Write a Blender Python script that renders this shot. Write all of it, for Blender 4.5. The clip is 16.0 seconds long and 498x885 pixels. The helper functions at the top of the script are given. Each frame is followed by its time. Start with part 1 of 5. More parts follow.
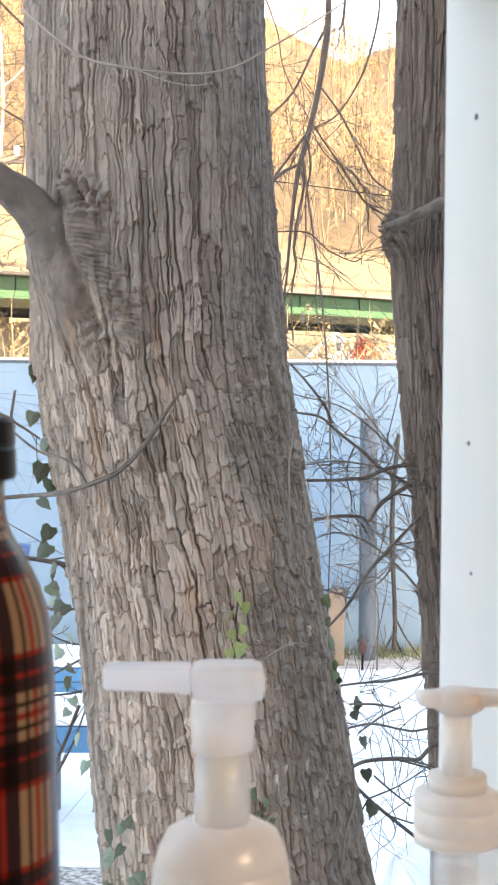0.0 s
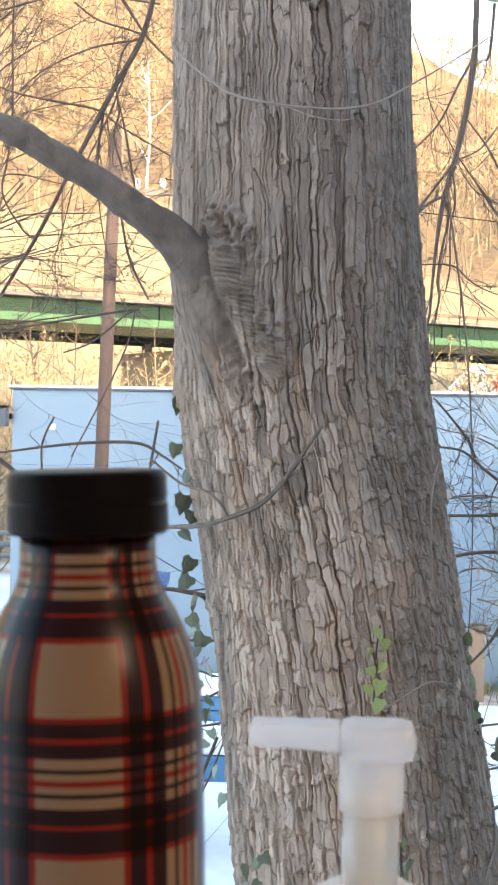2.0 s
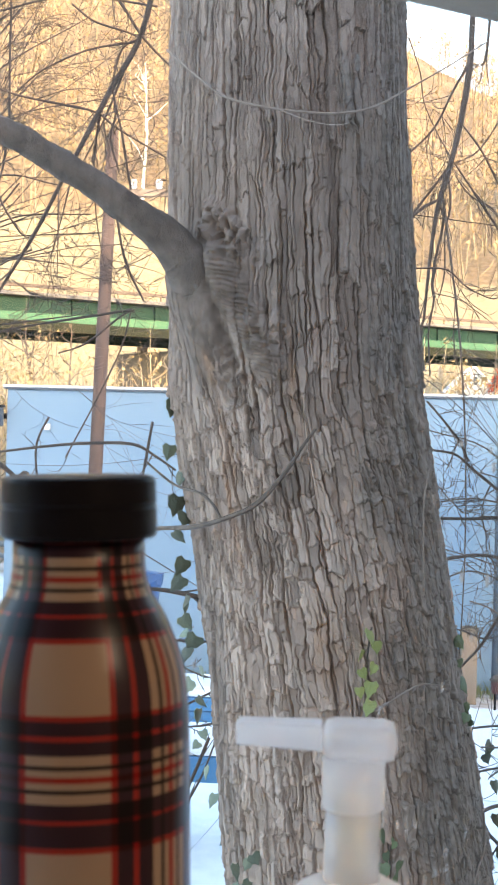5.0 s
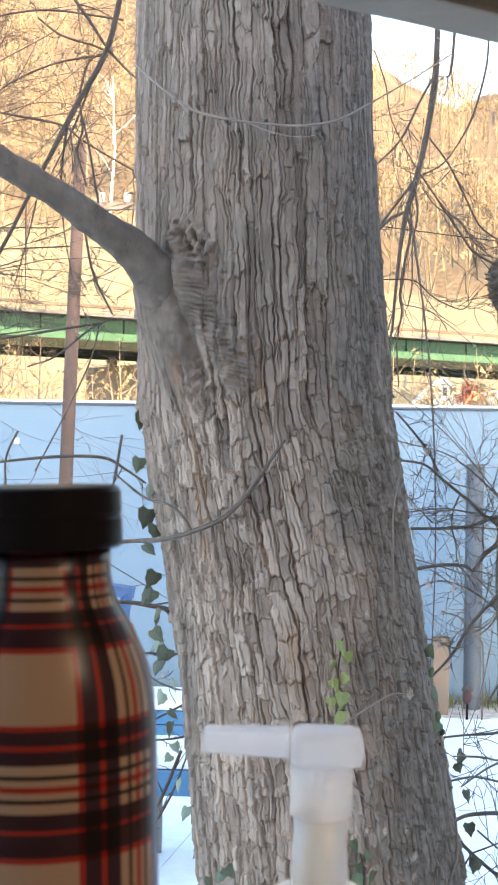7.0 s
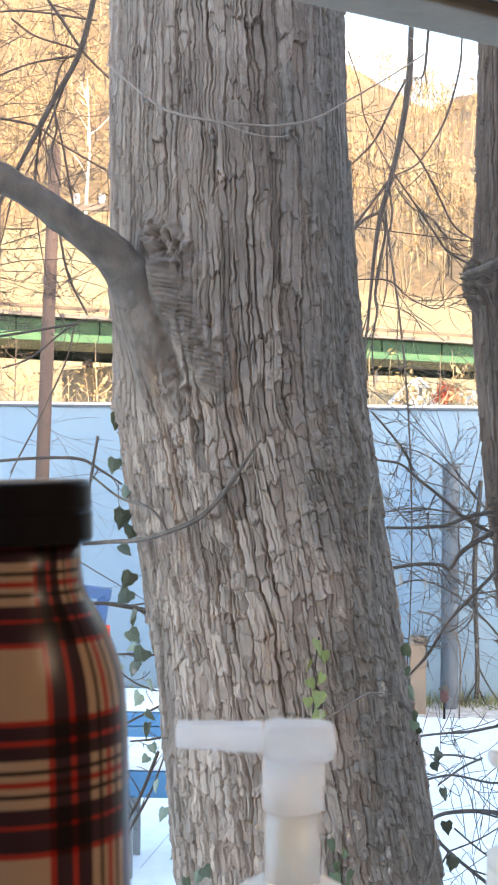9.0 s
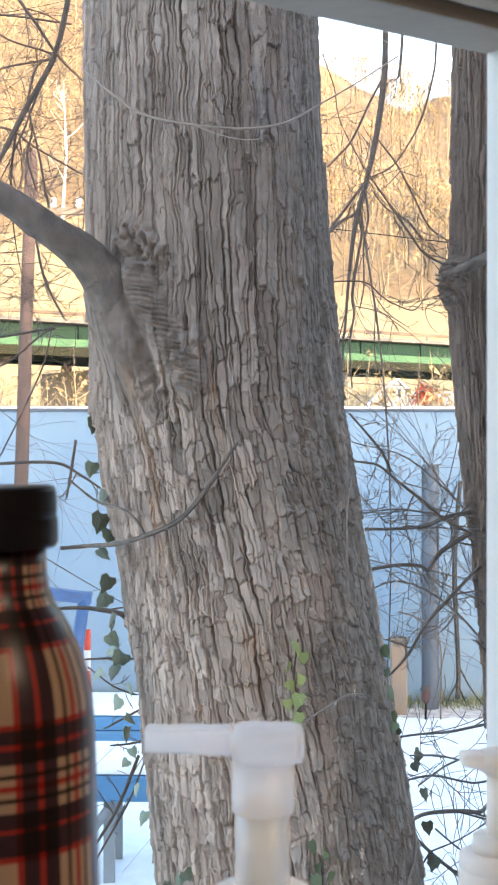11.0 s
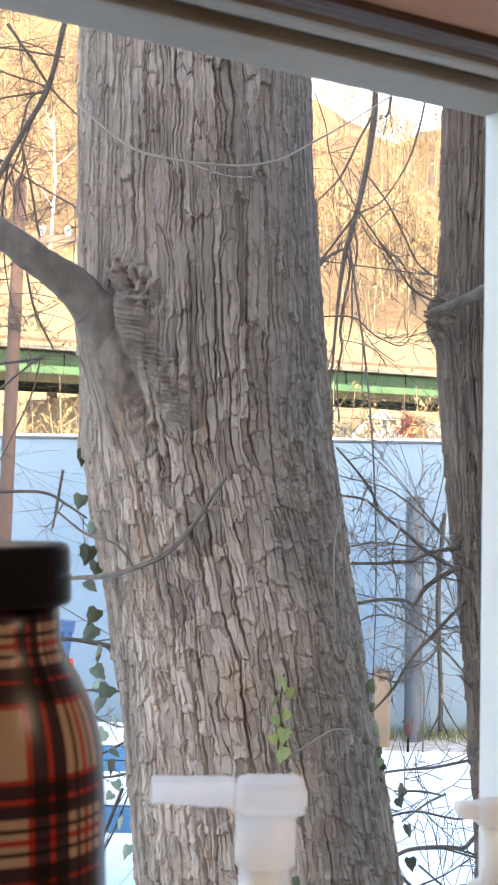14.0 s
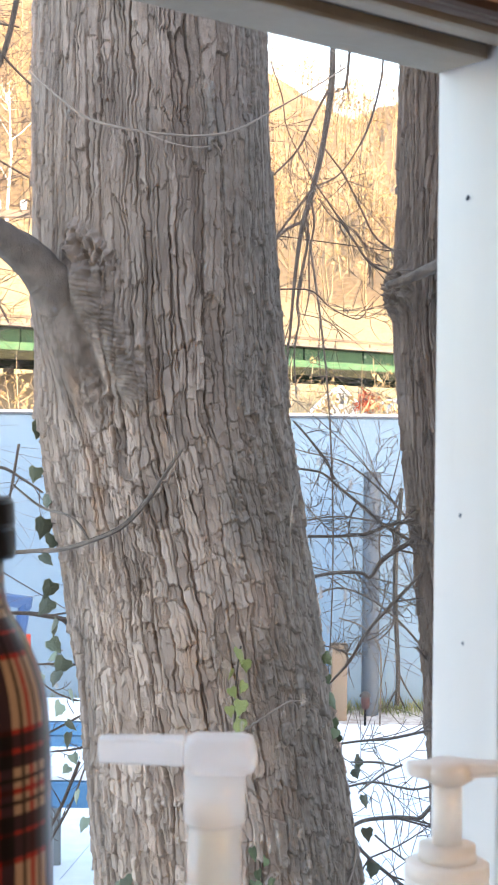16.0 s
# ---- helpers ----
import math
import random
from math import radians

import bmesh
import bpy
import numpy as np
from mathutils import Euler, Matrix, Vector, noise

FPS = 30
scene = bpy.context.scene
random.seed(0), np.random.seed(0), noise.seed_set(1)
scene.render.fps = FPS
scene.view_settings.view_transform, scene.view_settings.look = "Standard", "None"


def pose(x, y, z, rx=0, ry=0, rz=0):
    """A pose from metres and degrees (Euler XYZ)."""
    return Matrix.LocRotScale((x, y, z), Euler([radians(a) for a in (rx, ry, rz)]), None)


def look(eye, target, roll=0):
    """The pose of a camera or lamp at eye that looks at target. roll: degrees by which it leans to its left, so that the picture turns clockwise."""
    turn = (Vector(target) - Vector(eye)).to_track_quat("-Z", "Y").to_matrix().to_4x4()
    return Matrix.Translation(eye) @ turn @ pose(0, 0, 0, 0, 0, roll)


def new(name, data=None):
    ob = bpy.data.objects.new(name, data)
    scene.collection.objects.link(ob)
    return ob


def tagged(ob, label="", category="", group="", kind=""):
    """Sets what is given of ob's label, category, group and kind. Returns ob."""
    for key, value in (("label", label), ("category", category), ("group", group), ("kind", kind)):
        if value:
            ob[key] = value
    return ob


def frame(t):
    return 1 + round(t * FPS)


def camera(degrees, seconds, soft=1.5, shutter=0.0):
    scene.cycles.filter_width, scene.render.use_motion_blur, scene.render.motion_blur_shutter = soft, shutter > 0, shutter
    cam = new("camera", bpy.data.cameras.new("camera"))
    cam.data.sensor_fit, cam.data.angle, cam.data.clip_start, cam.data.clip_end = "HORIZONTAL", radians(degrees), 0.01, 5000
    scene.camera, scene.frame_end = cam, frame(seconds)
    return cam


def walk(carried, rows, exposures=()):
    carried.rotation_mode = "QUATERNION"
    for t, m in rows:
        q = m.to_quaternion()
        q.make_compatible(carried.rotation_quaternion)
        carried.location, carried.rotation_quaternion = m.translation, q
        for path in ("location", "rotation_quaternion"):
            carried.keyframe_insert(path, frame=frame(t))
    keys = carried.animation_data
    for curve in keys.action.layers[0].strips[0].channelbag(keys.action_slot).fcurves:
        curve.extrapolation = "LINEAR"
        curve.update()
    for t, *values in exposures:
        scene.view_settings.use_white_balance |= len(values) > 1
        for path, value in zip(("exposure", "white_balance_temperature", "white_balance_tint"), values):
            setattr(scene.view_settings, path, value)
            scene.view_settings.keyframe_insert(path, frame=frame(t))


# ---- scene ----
cam = camera(20.0, 16.0, 1.8)
cam.data.dof.use_dof, cam.data.dof.focus_distance, cam.data.dof.aperture_fstop = True, 2.7, 64.0      # focused on the trunk

PATH = [
    (0, (0.077, 0.054, 2.678), (0.127, 2.053, 2.618), 0.4),
    (0.5, (0.077, 0.05, 2.68), (0.102, 2.049, 2.632), 0.5),
    (1, (0.075, 0.049, 2.682), (0.051, 2.048, 2.646), 0.7),
    (1.5, (0.07, 0.055, 2.684), (-0.013, 2.053, 2.657), 0.9),
    (2, (0.073, 0.06, 2.685), (-0.075, 2.055, 2.665), 1.0),
    (2.5, (0.08, 0.067, 2.687), (-0.131, 2.055, 2.67), 1.3),
    (3, (0.079, 0.072, 2.689), (-0.156, 2.058, 2.689), 1.9),
    (3.5, (0.077, 0.058, 2.688), (-0.124, 2.048, 2.685), 2.1),
    (4, (0.076, 0.05, 2.687), (-0.095, 2.042, 2.667), 1.9),
    (6.5, (0.077, 0.047, 2.687), (-0.034, 2.044, 2.679), 1.0),
    (7, (0.078, 0.046, 2.686), (-0.021, 2.043, 2.686), 0.9),
    (7.5, (0.079, 0.048, 2.685), (-0.012, 2.046, 2.688), 0.7),
    (8, (0.08, 0.046, 2.685), (-0.003, 2.044, 2.689), 0.6),
    (8.5, (0.082, 0.046, 2.685), (0.005, 2.045, 2.687), 0.6),
    (9, (0.08, 0.046, 2.684), (0.014, 2.045, 2.686), 0.6),
    (9.5, (0.081, 0.046, 2.684), (0.03, 2.046, 2.687), 0.5),
    (12, (0.085, 0.045, 2.685), (0.047, 2.045, 2.698), 0.0),
    (12.5, (0.077, 0.04, 2.689), (0.028, 2.039, 2.714), 0.1),
    (13, (0.069, 0.036, 2.691), (0.015, 2.035, 2.729), 0.2),
    (13.5, (0.074, 0.035, 2.692), (0.033, 2.034, 2.737), 0.5),
    (14, (0.077, 0.033, 2.694), (0.061, 2.033, 2.741), 0.8),
    (14.5, (0.077, 0.036, 2.689), (0.093, 2.036, 2.732), 1.0),
    (15, (0.076, 0.035, 2.689), (0.113, 2.035, 2.726), 1.0),
    (15.5, (0.077, 0.037, 2.688), (0.123, 2.036, 2.715), 0.9),
    (16, (0.08, 0.04, 2.687), (0.124, 2.039, 2.701), 0.7),
]
EXPOSURE, KELVIN, TINT = 3.28, 6600, 15
walk(cam, [(t, look(e, a, r)) for t, e, a, r in PATH], [
    (0, EXPOSURE + 0.22, KELVIN + 500, TINT + 2), (1, EXPOSURE + 0.18, KELVIN + 500, TINT + 2), (3, EXPOSURE - 0.1, KELVIN - 100, TINT - 2), (7, EXPOSURE, KELVIN - 100, TINT - 1),
    (13, EXPOSURE + 0.05, KELVIN, TINT), (15, EXPOSURE + 0.2, KELVIN + 250, TINT + 2), (16, EXPOSURE + 0.2, KELVIN + 250, TINT + 2)])

# ---- light ----
SUN_FROM = Vector((0.477, -0.879, 0.0)).normalized()      # low sun behind the house
SUN_EL = radians(8)
world = bpy.data.worlds.new("sky")
scene.world = world
world.use_nodes = True
wn = world.node_tree.nodes
sky = wn.new("ShaderNodeTexSky")
sky.sky_type = "NISHITA"
sky.sun_disc = False
sky.sun_elevation = SUN_EL
sky.sun_rotation = math.atan2(SUN_FROM.x, SUN_FROM.y)
sky.air_density, sky.dust_density = 1.0, 1.5
wn["Background"].inputs["Strength"].default_value = 0.15
world.node_tree.links.new(sky.outputs[0], wn["Background"].inputs["Color"])
sun = new("sun", bpy.data.lights.new("sun", "SUN"))
sun.data.energy, sun.data.angle, sun.data.color = 0.76, radians(0.5), (1.0, 0.88, 0.74)
sun.matrix_world = look((0, 0, 30), Vector((0, 0, 30)) - SUN_FROM * math.cos(SUN_EL) - Vector((0, 0, math.sin(SUN_EL))))


# ---- materials ----
class Nodes:
    """A small builder of node materials."""

    def __init__(self, name, rough=0.6, metal=0.0):
        self.mat = bpy.data.materials.new(name)
        self.mat.use_nodes = True
        self.tree = self.mat.node_tree
        self.bsdf = self.tree.nodes["Principled BSDF"]
        self.bsdf.inputs["Roughness"].default_value = rough
        self.bsdf.inputs["Metallic"].default_value = metal
        self.co = self.add("ShaderNodeTexCoord").outputs["Object"]

    def add(self, kind, **values):
        n = self.tree.nodes.new(kind)
        for k, v in values.items():
            n.inputs[k.replace("_", " ")].default_value = v
        return n

    def link(self, a, b):
        self.tree.links.new(a, b)

    def scaled(self, sx, sy, sz, co=None):
        n = self.add("ShaderNodeMapping", Scale=(sx, sy, sz))
        self.link(co or self.co, n.inputs["Vector"])
        return n.outputs[0]

    def noise(self, scale, detail=4.0, co=None, rough=0.55):
        n = self.add("ShaderNodeTexNoise", Scale=scale, Detail=detail, Roughness=rough)
        self.link(co or self.co, n.inputs["Vector"])
        return n.outputs["Fac"]

    def ramp(self, fac, stops, constant=False):
        n = self.add("ShaderNodeValToRGB")
        r = n.color_ramp
        r.interpolation = "CONSTANT" if constant else "LINEAR"
        while len(r.elements) < len(stops):
            r.elements.new(0.5)
        for e, (p, c) in zip(r.elements, stops):
            e.position, e.color = p, (*c, 1)
        self.link(fac, n.inputs[0])
        return n.outputs[0]

    def mix(self, fac, a, b, blend="MIX"):
        n = self.add("ShaderNodeMix")
        n.data_type, n.blend_type = "RGBA", blend
        for v, i in ((fac, 0), (a, 6), (b, 7)):
            if isinstance(v, (int, float)):
                n.inputs[i].default_value = v
            elif isinstance(v, tuple):
                n.inputs[i].default_value = (*v, 1)
            else:
                self.link(v, n.inputs[i])
        return n.outputs[2]

    def math(self, op, a, b=0.0):
        n = self.add("ShaderNodeMath")
        n.operation = op
        for v, i in ((a, 0), (b, 1)):
            if isinstance(v, (int, float)):
                n.inputs[i].default_value = v
            else:
                self.link(v, n.inputs[i])
        return n.outputs[0]

    def attr(self, name):
        n = self.add("ShaderNodeAttribute")
        n.attribute_name = name
        return n.outputs["Fac"]

    def random(self):
        return self.add("ShaderNodeObjectInfo").outputs["Random"]

    def island(self):
        return self.add("ShaderNodeNewGeometry").outputs["Random Per Island"]

    def color(self, c):
        if isinstance(c, tuple):
            self.bsdf.inputs["Base Color"].default_value = (*c, 1)
        else:
            self.link(c, self.bsdf.inputs["Base Color"])
        return self

    def bump(self, height, strength=0.3, distance=0.01):
        n = self.add("ShaderNodeBump", Strength=strength, Distance=distance)
        self.link(height, n.inputs["Height"])
        self.link(n.outputs[0], self.bsdf.inputs["Normal"])
        return self

    def rough(self, fac, lo, hi):
        n = self.add("ShaderNodeMapRange")
        n.inputs["To Min"].default_value, n.inputs["To Max"].default_value = lo, hi
        self.link(fac, n.inputs["Value"])
        self.link(n.outputs[0], self.bsdf.inputs["Roughness"])
        return self


def mottled(name, dark, light, scale=8.0, rough=0.6, bump=0.2, fine=60.0, metal=0.0, stretch=(1, 1, 1), dist=0.01):
    m = Nodes(name, rough, metal)
    co = m.scaled(*stretch)
    big, small = m.noise(scale, 5, co), m.noise(fine, 4, co)
    both = m.math("ADD", m.math("MULTIPLY", big, 0.65), m.math("MULTIPLY", small, 0.35))
    m.color(m.ramp(both, [(0.3, dark), (0.7, light)]))
    m.rough(small, max(rough - 0.12, 0.02), min(rough + 0.12, 1))
    m.bump(both, bump, dist)
    return m.mat


def bark_material(name, stops, tint):
    m = Nodes(name, 0.9)
    plate = m.attr("plate")
    base = m.ramp(plate, stops)
    streak = m.noise(150, 5, m.scaled(1, 1, 0.4), 0.7)
    grain = m.noise(620, 4, None, 0.7)
    patch, blotch = m.noise(3.2, 3), m.noise(26, 4, m.scaled(1, 1, 0.5))
    dark, pale = tuple(0.75 * q for q in stops[0][1]), tuple(min(0.8, 1.2 * q) for q in stops[-1][1])
    c = m.mix(m.ramp(blotch, [(0.42, (0, 0, 0)), (0.66, (0.5, 0.5, 0.5))]), base, tuple(0.8 * q for q in stops[0][1]))
    c = m.mix(m.ramp(patch, [(0.5, (0, 0, 0)), (0.72, (0.6, 0.6, 0.6))]), c, tint)
    c = m.mix(m.ramp(streak, [(0.30, (0.7, 0.7, 0.7)), (0.46, (0, 0, 0))]), c, dark)
    c = m.mix(m.ramp(grain, [(0.52, (0, 0, 0)), (0.72, (0.75, 0.75, 0.75))]), c, pale)
    c = m.mix(m.math("MULTIPLY", m.attr("fresh_lit"), 0.75), c, m.ramp(plate, [(0.15, (0.41, 0.30, 0.24)), (0.75, (0.74, 0.575, 0.47))]))
    # grey tone that carries the shade of the trunk's right side
    c = m.mix(m.math("MULTIPLY", m.attr("shade_side"), 0.66), c, m.ramp(m.noise(60, 5), [(0.35, (0.10, 0.092, 0.082)), (0.68, (0.30, 0.275, 0.25))]))
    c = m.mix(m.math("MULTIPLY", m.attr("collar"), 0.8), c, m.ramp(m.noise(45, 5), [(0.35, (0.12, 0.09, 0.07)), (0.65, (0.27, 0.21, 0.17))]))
    c = m.mix(m.math("MULTIPLY", m.attr("open_wood"), 0.75), c, (0.46, 0.28, 0.18))
    m.color(c)
    h = m.math("ADD", m.math("MULTIPLY", streak, 0.6), m.math("MULTIPLY", grain, 0.4))
    m.bump(h, 0.9, 0.0026)
    m.bsdf.inputs["Specular IOR Level"].default_value = 0.2
    return m.mat


M = {}
M["bark"] = bark_material("rough grey bark", [(0.0, (0.165, 0.124, 0.102)), (0.5, (0.345, 0.268, 0.222)), (1.0, (0.52, 0.41, 0.345))], (0.45, 0.325, 0.25))
M["bark_dark"] = bark_material("brown bark", [(0.0, (0.11, 0.08, 0.063)), (1.0, (0.26, 0.19, 0.155))], (0.22, 0.16, 0.12))
M["limb"] = mottled("smooth limb bark", (0.075, 0.057, 0.045), (0.27, 0.21, 0.17), 38, 0.85, 1.0, 330, stretch=(1, 1, 0.6))
M["twig"] = mottled("twig bark", (0.058, 0.043, 0.034), (0.15, 0.112, 0.09), 20, 0.8, 0.2, 90)
M["dark_stem"] = mottled("dark sapling bark", (0.03, 0.026, 0.023), (0.075, 0.064, 0.056), 6, 0.85, 0.2, 60)
M["twig_pale"] = mottled("pale twig", (0.26, 0.20, 0.16), (0.42, 0.34, 0.28), 20, 0.8, 0.2, 90)
M["snow"] = mottled("snow", (0.72, 0.75, 0.79), (0.86, 0.87, 0.88), 1.2, 0.75, 0.5, 14, dist=0.05)
M["white_paint"] = mottled("white painted wood", (0.58, 0.565, 0.55), (0.66, 0.645, 0.63), 3, 0.4, 0.12, 45, stretch=(1, 1, 0.2))
M["grey_paint"] = mottled("worn grey paint", (0.25, 0.205, 0.155), (0.36, 0.30, 0.235), 9, 0.55, 0.3, 70)
M["wall_in"] = mottled("plaster", (0.6, 0.57, 0.52), (0.66, 0.63, 0.58), 3, 0.8, 0.1)
M["wood_orange"] = mottled("varnished pine", (0.30, 0.10, 0.03), (0.42, 0.16, 0.05), 4, 0.4, 0.15, 40, stretch=(1, 12, 12))
M["wood_dark"] = mottled("dark wood trim", (0.06, 0.03, 0.022), (0.10, 0.055, 0.04), 4, 0.5, 0.15, 40)
M["gap"] = mottled("groove shade", (0.025, 0.022, 0.022), (0.05, 0.045, 0.045), 8, 0.8, 0.1)
M["blue_wall"] = mottled("pale blue painted block", (0.152, 0.238, 0.335), (0.195, 0.285, 0.378), 0.7, 0.7, 0.2, 9)
M["post"] = mottled("weathered steel post", (0.06, 0.078, 0.105), (0.105, 0.125, 0.155), 2, 0.6, 0.2, 25, stretch=(1, 1, 0.2))
M["stake"] = mottled("new timber", (0.18, 0.125, 0.085), (0.28, 0.20, 0.14), 3, 0.7, 0.2, 40, stretch=(1, 1, 0.1))
M["pole"] = mottled("utility pole wood", (0.06, 0.037, 0.029), (0.15, 0.094, 0.076), 2, 0.85, 0.4, 30, stretch=(1, 1, 0.08))
# deck's shade painted into the dark green, sunlight into the pale green
M["green"] = mottled("shaded bridge green paint", (0.007, 0.024, 0.02), (0.016, 0.04, 0.03), 0.6, 0.5, 0.1, 6)
M["green_sunlit"] = mottled("sunlit green paint", (0.04, 0.105, 0.065), (0.075, 0.155, 0.095), 0.6, 0.5, 0.1, 6)
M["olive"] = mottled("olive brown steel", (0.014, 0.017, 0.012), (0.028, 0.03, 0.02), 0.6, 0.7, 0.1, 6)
for key in ("green", "green_sunlit", "olive"):      # chalky old paint
    M[key].node_tree.nodes["Principled BSDF"].inputs["Specular IOR Level"].default_value = 0.08
M["rust"] = mottled("rail brown", (0.09, 0.06, 0.045), (0.16, 0.12, 0.09), 1, 0.7, 0.1, 8)
M["concrete"] = mottled("concrete", (0.10, 0.097, 0.095), (0.17, 0.165, 0.16), 1.0, 0.9, 0.2, 12)
M["black"] = mottled("black plastic", (0.005, 0.005, 0.007), (0.009, 0.008, 0.010), 20, 0.34, 0.05, 200)
M["black"].node_tree.nodes["Principled BSDF"].inputs["Specular IOR Level"].default_value = 0.05
M["siding"] = mottled("house siding", (0.62, 0.62, 0.60), (0.70, 0.70, 0.68), 1, 0.7, 0.1)
# unseen outside wall, toned to set the bounce on the trunk
M["brown_siding"] = mottled("brown wooden siding", (0.36, 0.29, 0.24), (0.45, 0.38, 0.32), 2, 0.8, 0.3, 30, stretch=(1, 1, 0.2))
M["roof"] = mottled("roof shingle", (0.06, 0.06, 0.065), (0.12, 0.12, 0.12), 2, 0.9, 0.3)
M["counter"] = mottled("worktop", (0.45, 0.42, 0.38), (0.55, 0.52, 0.48), 6, 0.4, 0.05)


# ---- builders ----
def part(name, bm, material, parent=None, label="", smooth=False):
    me = bpy.data.meshes.new(name)
    bm.to_mesh(me)
    bm.free()
    me.materials.append(material)
    if smooth:
        me.polygons.foreach_set("use_smooth", [True] * len(me.polygons))
    ob = new(name, me)
    if parent is not None:
        ob.parent = parent
        ob.matrix_parent_inverse = parent.matrix_basis.inverted()
    if label:
        ob["label"] = label
    return ob


def thing(name, x, y, z, label, category, group="", rz=0.0):
    e = new(name)
    e.empty_display_size = 0.05
    e.matrix_basis = pose(x, y, z, 0, 0, rz)
    return tagged(e, label, category, group)


def mesh_of(name, verts, faces, material, parent=None, label="", smooth=False):
    me = bpy.data.meshes.new(name)
    me.from_pydata(verts, [], faces)
    me.materials.append(material)
    if smooth:
        me.polygons.foreach_set("use_smooth", [True] * len(me.polygons))
    ob = new(name, me)
    if parent is not None:
        ob.parent = parent
        ob.matrix_parent_inverse = parent.matrix_basis.inverted()
    if label:
        ob["label"] = label
    return ob


def box_bm(x0, x1, y0, y1, z0, z1, bevel=0.0, m=None, bm=None):
    """A box, bevelled, in the axes of m."""
    one = bmesh.new()
    bmesh.ops.create_cube(one, size=1)
    bmesh.ops.transform(one, verts=one.verts, matrix=Matrix.Translation(((x0 + x1) / 2, (y0 + y1) / 2, (z0 + z1) / 2)) @ Matrix.Diagonal((x1 - x0, y1 - y0, z1 - z0, 1)))
    if bevel:
        bmesh.ops.bevel(one, geom=one.edges[:], offset=bevel, segments=2, affect="EDGES", profile=0.6)
    if m is not None:
        bmesh.ops.transform(one, verts=one.verts, matrix=m)
    if bm is None:
        return one
    tmp = bpy.data.meshes.new("tmp")
    one.to_mesh(tmp)
    one.free()
    bm.from_mesh(tmp)
    bpy.data.meshes.remove(tmp)
    return bm


def lathe_bm(profile, n=64, m=None, bm=None):
    """A turned body from (radius, z) pairs, low to high."""
    bm = bm or bmesh.new()
    rings = []
    for r, z in profile:
        ring = []
        for k in range(n):
            a = 2 * math.pi * k / n
            v = Vector((r * math.cos(a), r * math.sin(a), z))
            ring.append(bm.verts.new(m @ v if m is not None else v))
        rings.append(ring)
    for lo, hi in zip(rings, rings[1:]):
        for k in range(n):
            bm.faces.new((lo[k], lo[(k + 1) % n], hi[(k + 1) % n], hi[k]))
    bm.faces.new(rings[0][::-1])
    bm.faces.new(rings[-1])
    return bm


def spline(points, steps=8):
    """A smooth line through points of (x, y, z, radius)."""
    p = [np.array(q, float) for q in points]
    p = [2 * p[0] - p[1], *p, 2 * p[-1] - p[-2]]
    out = []
    for a, b, c, d in zip(p, p[1:], p[2:], p[3:]):
        for k in range(steps):
            s = k / steps
            out.append(0.5 * (2 * b + (c - a) * s + (2 * a - 5 * b + 4 * c - d) * s * s + (3 * b - a - 3 * c + d) * s ** 3))
    out.append(p[-2])
    return out


def tube(verts, faces, line, sides=6, wobble=0.0, rnd=None):
    """Adds a tapering tube along (x, y, z, radius) points to verts and faces."""
    base, n = len(verts), len(line)
    for i, q in enumerate(line):
        a, b = line[max(i - 1, 0)][:3], line[min(i + 1, n - 1)][:3]
        d = Vector(b) - Vector(a)
        d = d.normalized() if d.length > 1e-9 else Vector((0, 0, 1))
        side = d.cross(Vector((0.31, -0.9, 0.29))).normalized()
        up = d.cross(side)
        for k in range(sides):
            ang = 2 * math.pi * k / sides
            r = q[3] * (1 + (rnd.uniform(-wobble, wobble) if rnd else 0))
            o = side * (math.cos(ang) * r) + up * (math.sin(ang) * r)
            verts.append((q[0] + o.x, q[1] + o.y, q[2] + o.z))
    for i in range(n - 1):
        for k in range(sides):
            k2 = (k + 1) % sides
            faces.append((base + i * sides + k, base + i * sides + k2, base + (i + 1) * sides + k2, base + (i + 1) * sides + k))
    faces.append(tuple(base + k for k in range(sides))[::-1])
    faces.append(tuple(base + (n - 1) * sides + k for k in range(sides)))


def twig(verts, faces, line, rnd, depth, spread=0.7, sides=4, kids=4, shrink=0.55, droop=0.0):
    """A branch along line with side shoots that fork in turn."""
    tube(verts, faces, line, sides)
    if depth <= 0:
        return
    length = sum((Vector(b[:3]) - Vector(a[:3])).length for a, b in zip(line, line[1:]))
    for _ in range(kids):
        i = rnd.randrange(max(1, len(line) // 5), len(line) - 1)
        q = line[i]
        d = (Vector(line[i + 1][:3]) - Vector(q[:3])).normalized()
        d = (d + Vector((rnd.gauss(0, spread), rnd.gauss(0, spread), rnd.gauss(0, spread)))).normalized()
        reach, r = length * shrink * rnd.uniform(0.5, 1.2), max(q[3] * 0.47, 0.0009)
        pts, at = [], Vector(q[:3])
        bend = Vector((rnd.gauss(0, 0.5), rnd.gauss(0, 0.5), rnd.gauss(0, 0.5) - droop))
        for k in range(5):
            pts.append((*at, max(r * (1 - 0.19 * k), 0.0008)))
            at = at + d * (reach / 4)
            d = (d + bend * 0.4).normalized()
        twig(verts, faces, spline(pts, 3), rnd, depth - 1, spread, 3 if depth == 1 else sides, kids, shrink, droop)


def fractal(x, y, z, octaves=3, h=1.0):
    return noise.fractal(Vector((x, y, z)), h, 2.0, octaves)


# ---- window wall and room ----
TURN = 36.0                                   # the wall's direction
WALL = pose(0.1825, 0.7065, 0, 0, 0, TURN)      # x along the wall, y outwards, origin on the inner edge of the jamb
SILL_Z, HEAD_Z, FLOOR_Z, CEIL_Z = 2.43, 2.867, 1.38, 3.85
U0, U1 = -1.05, 0.0                           # the opening along the wall


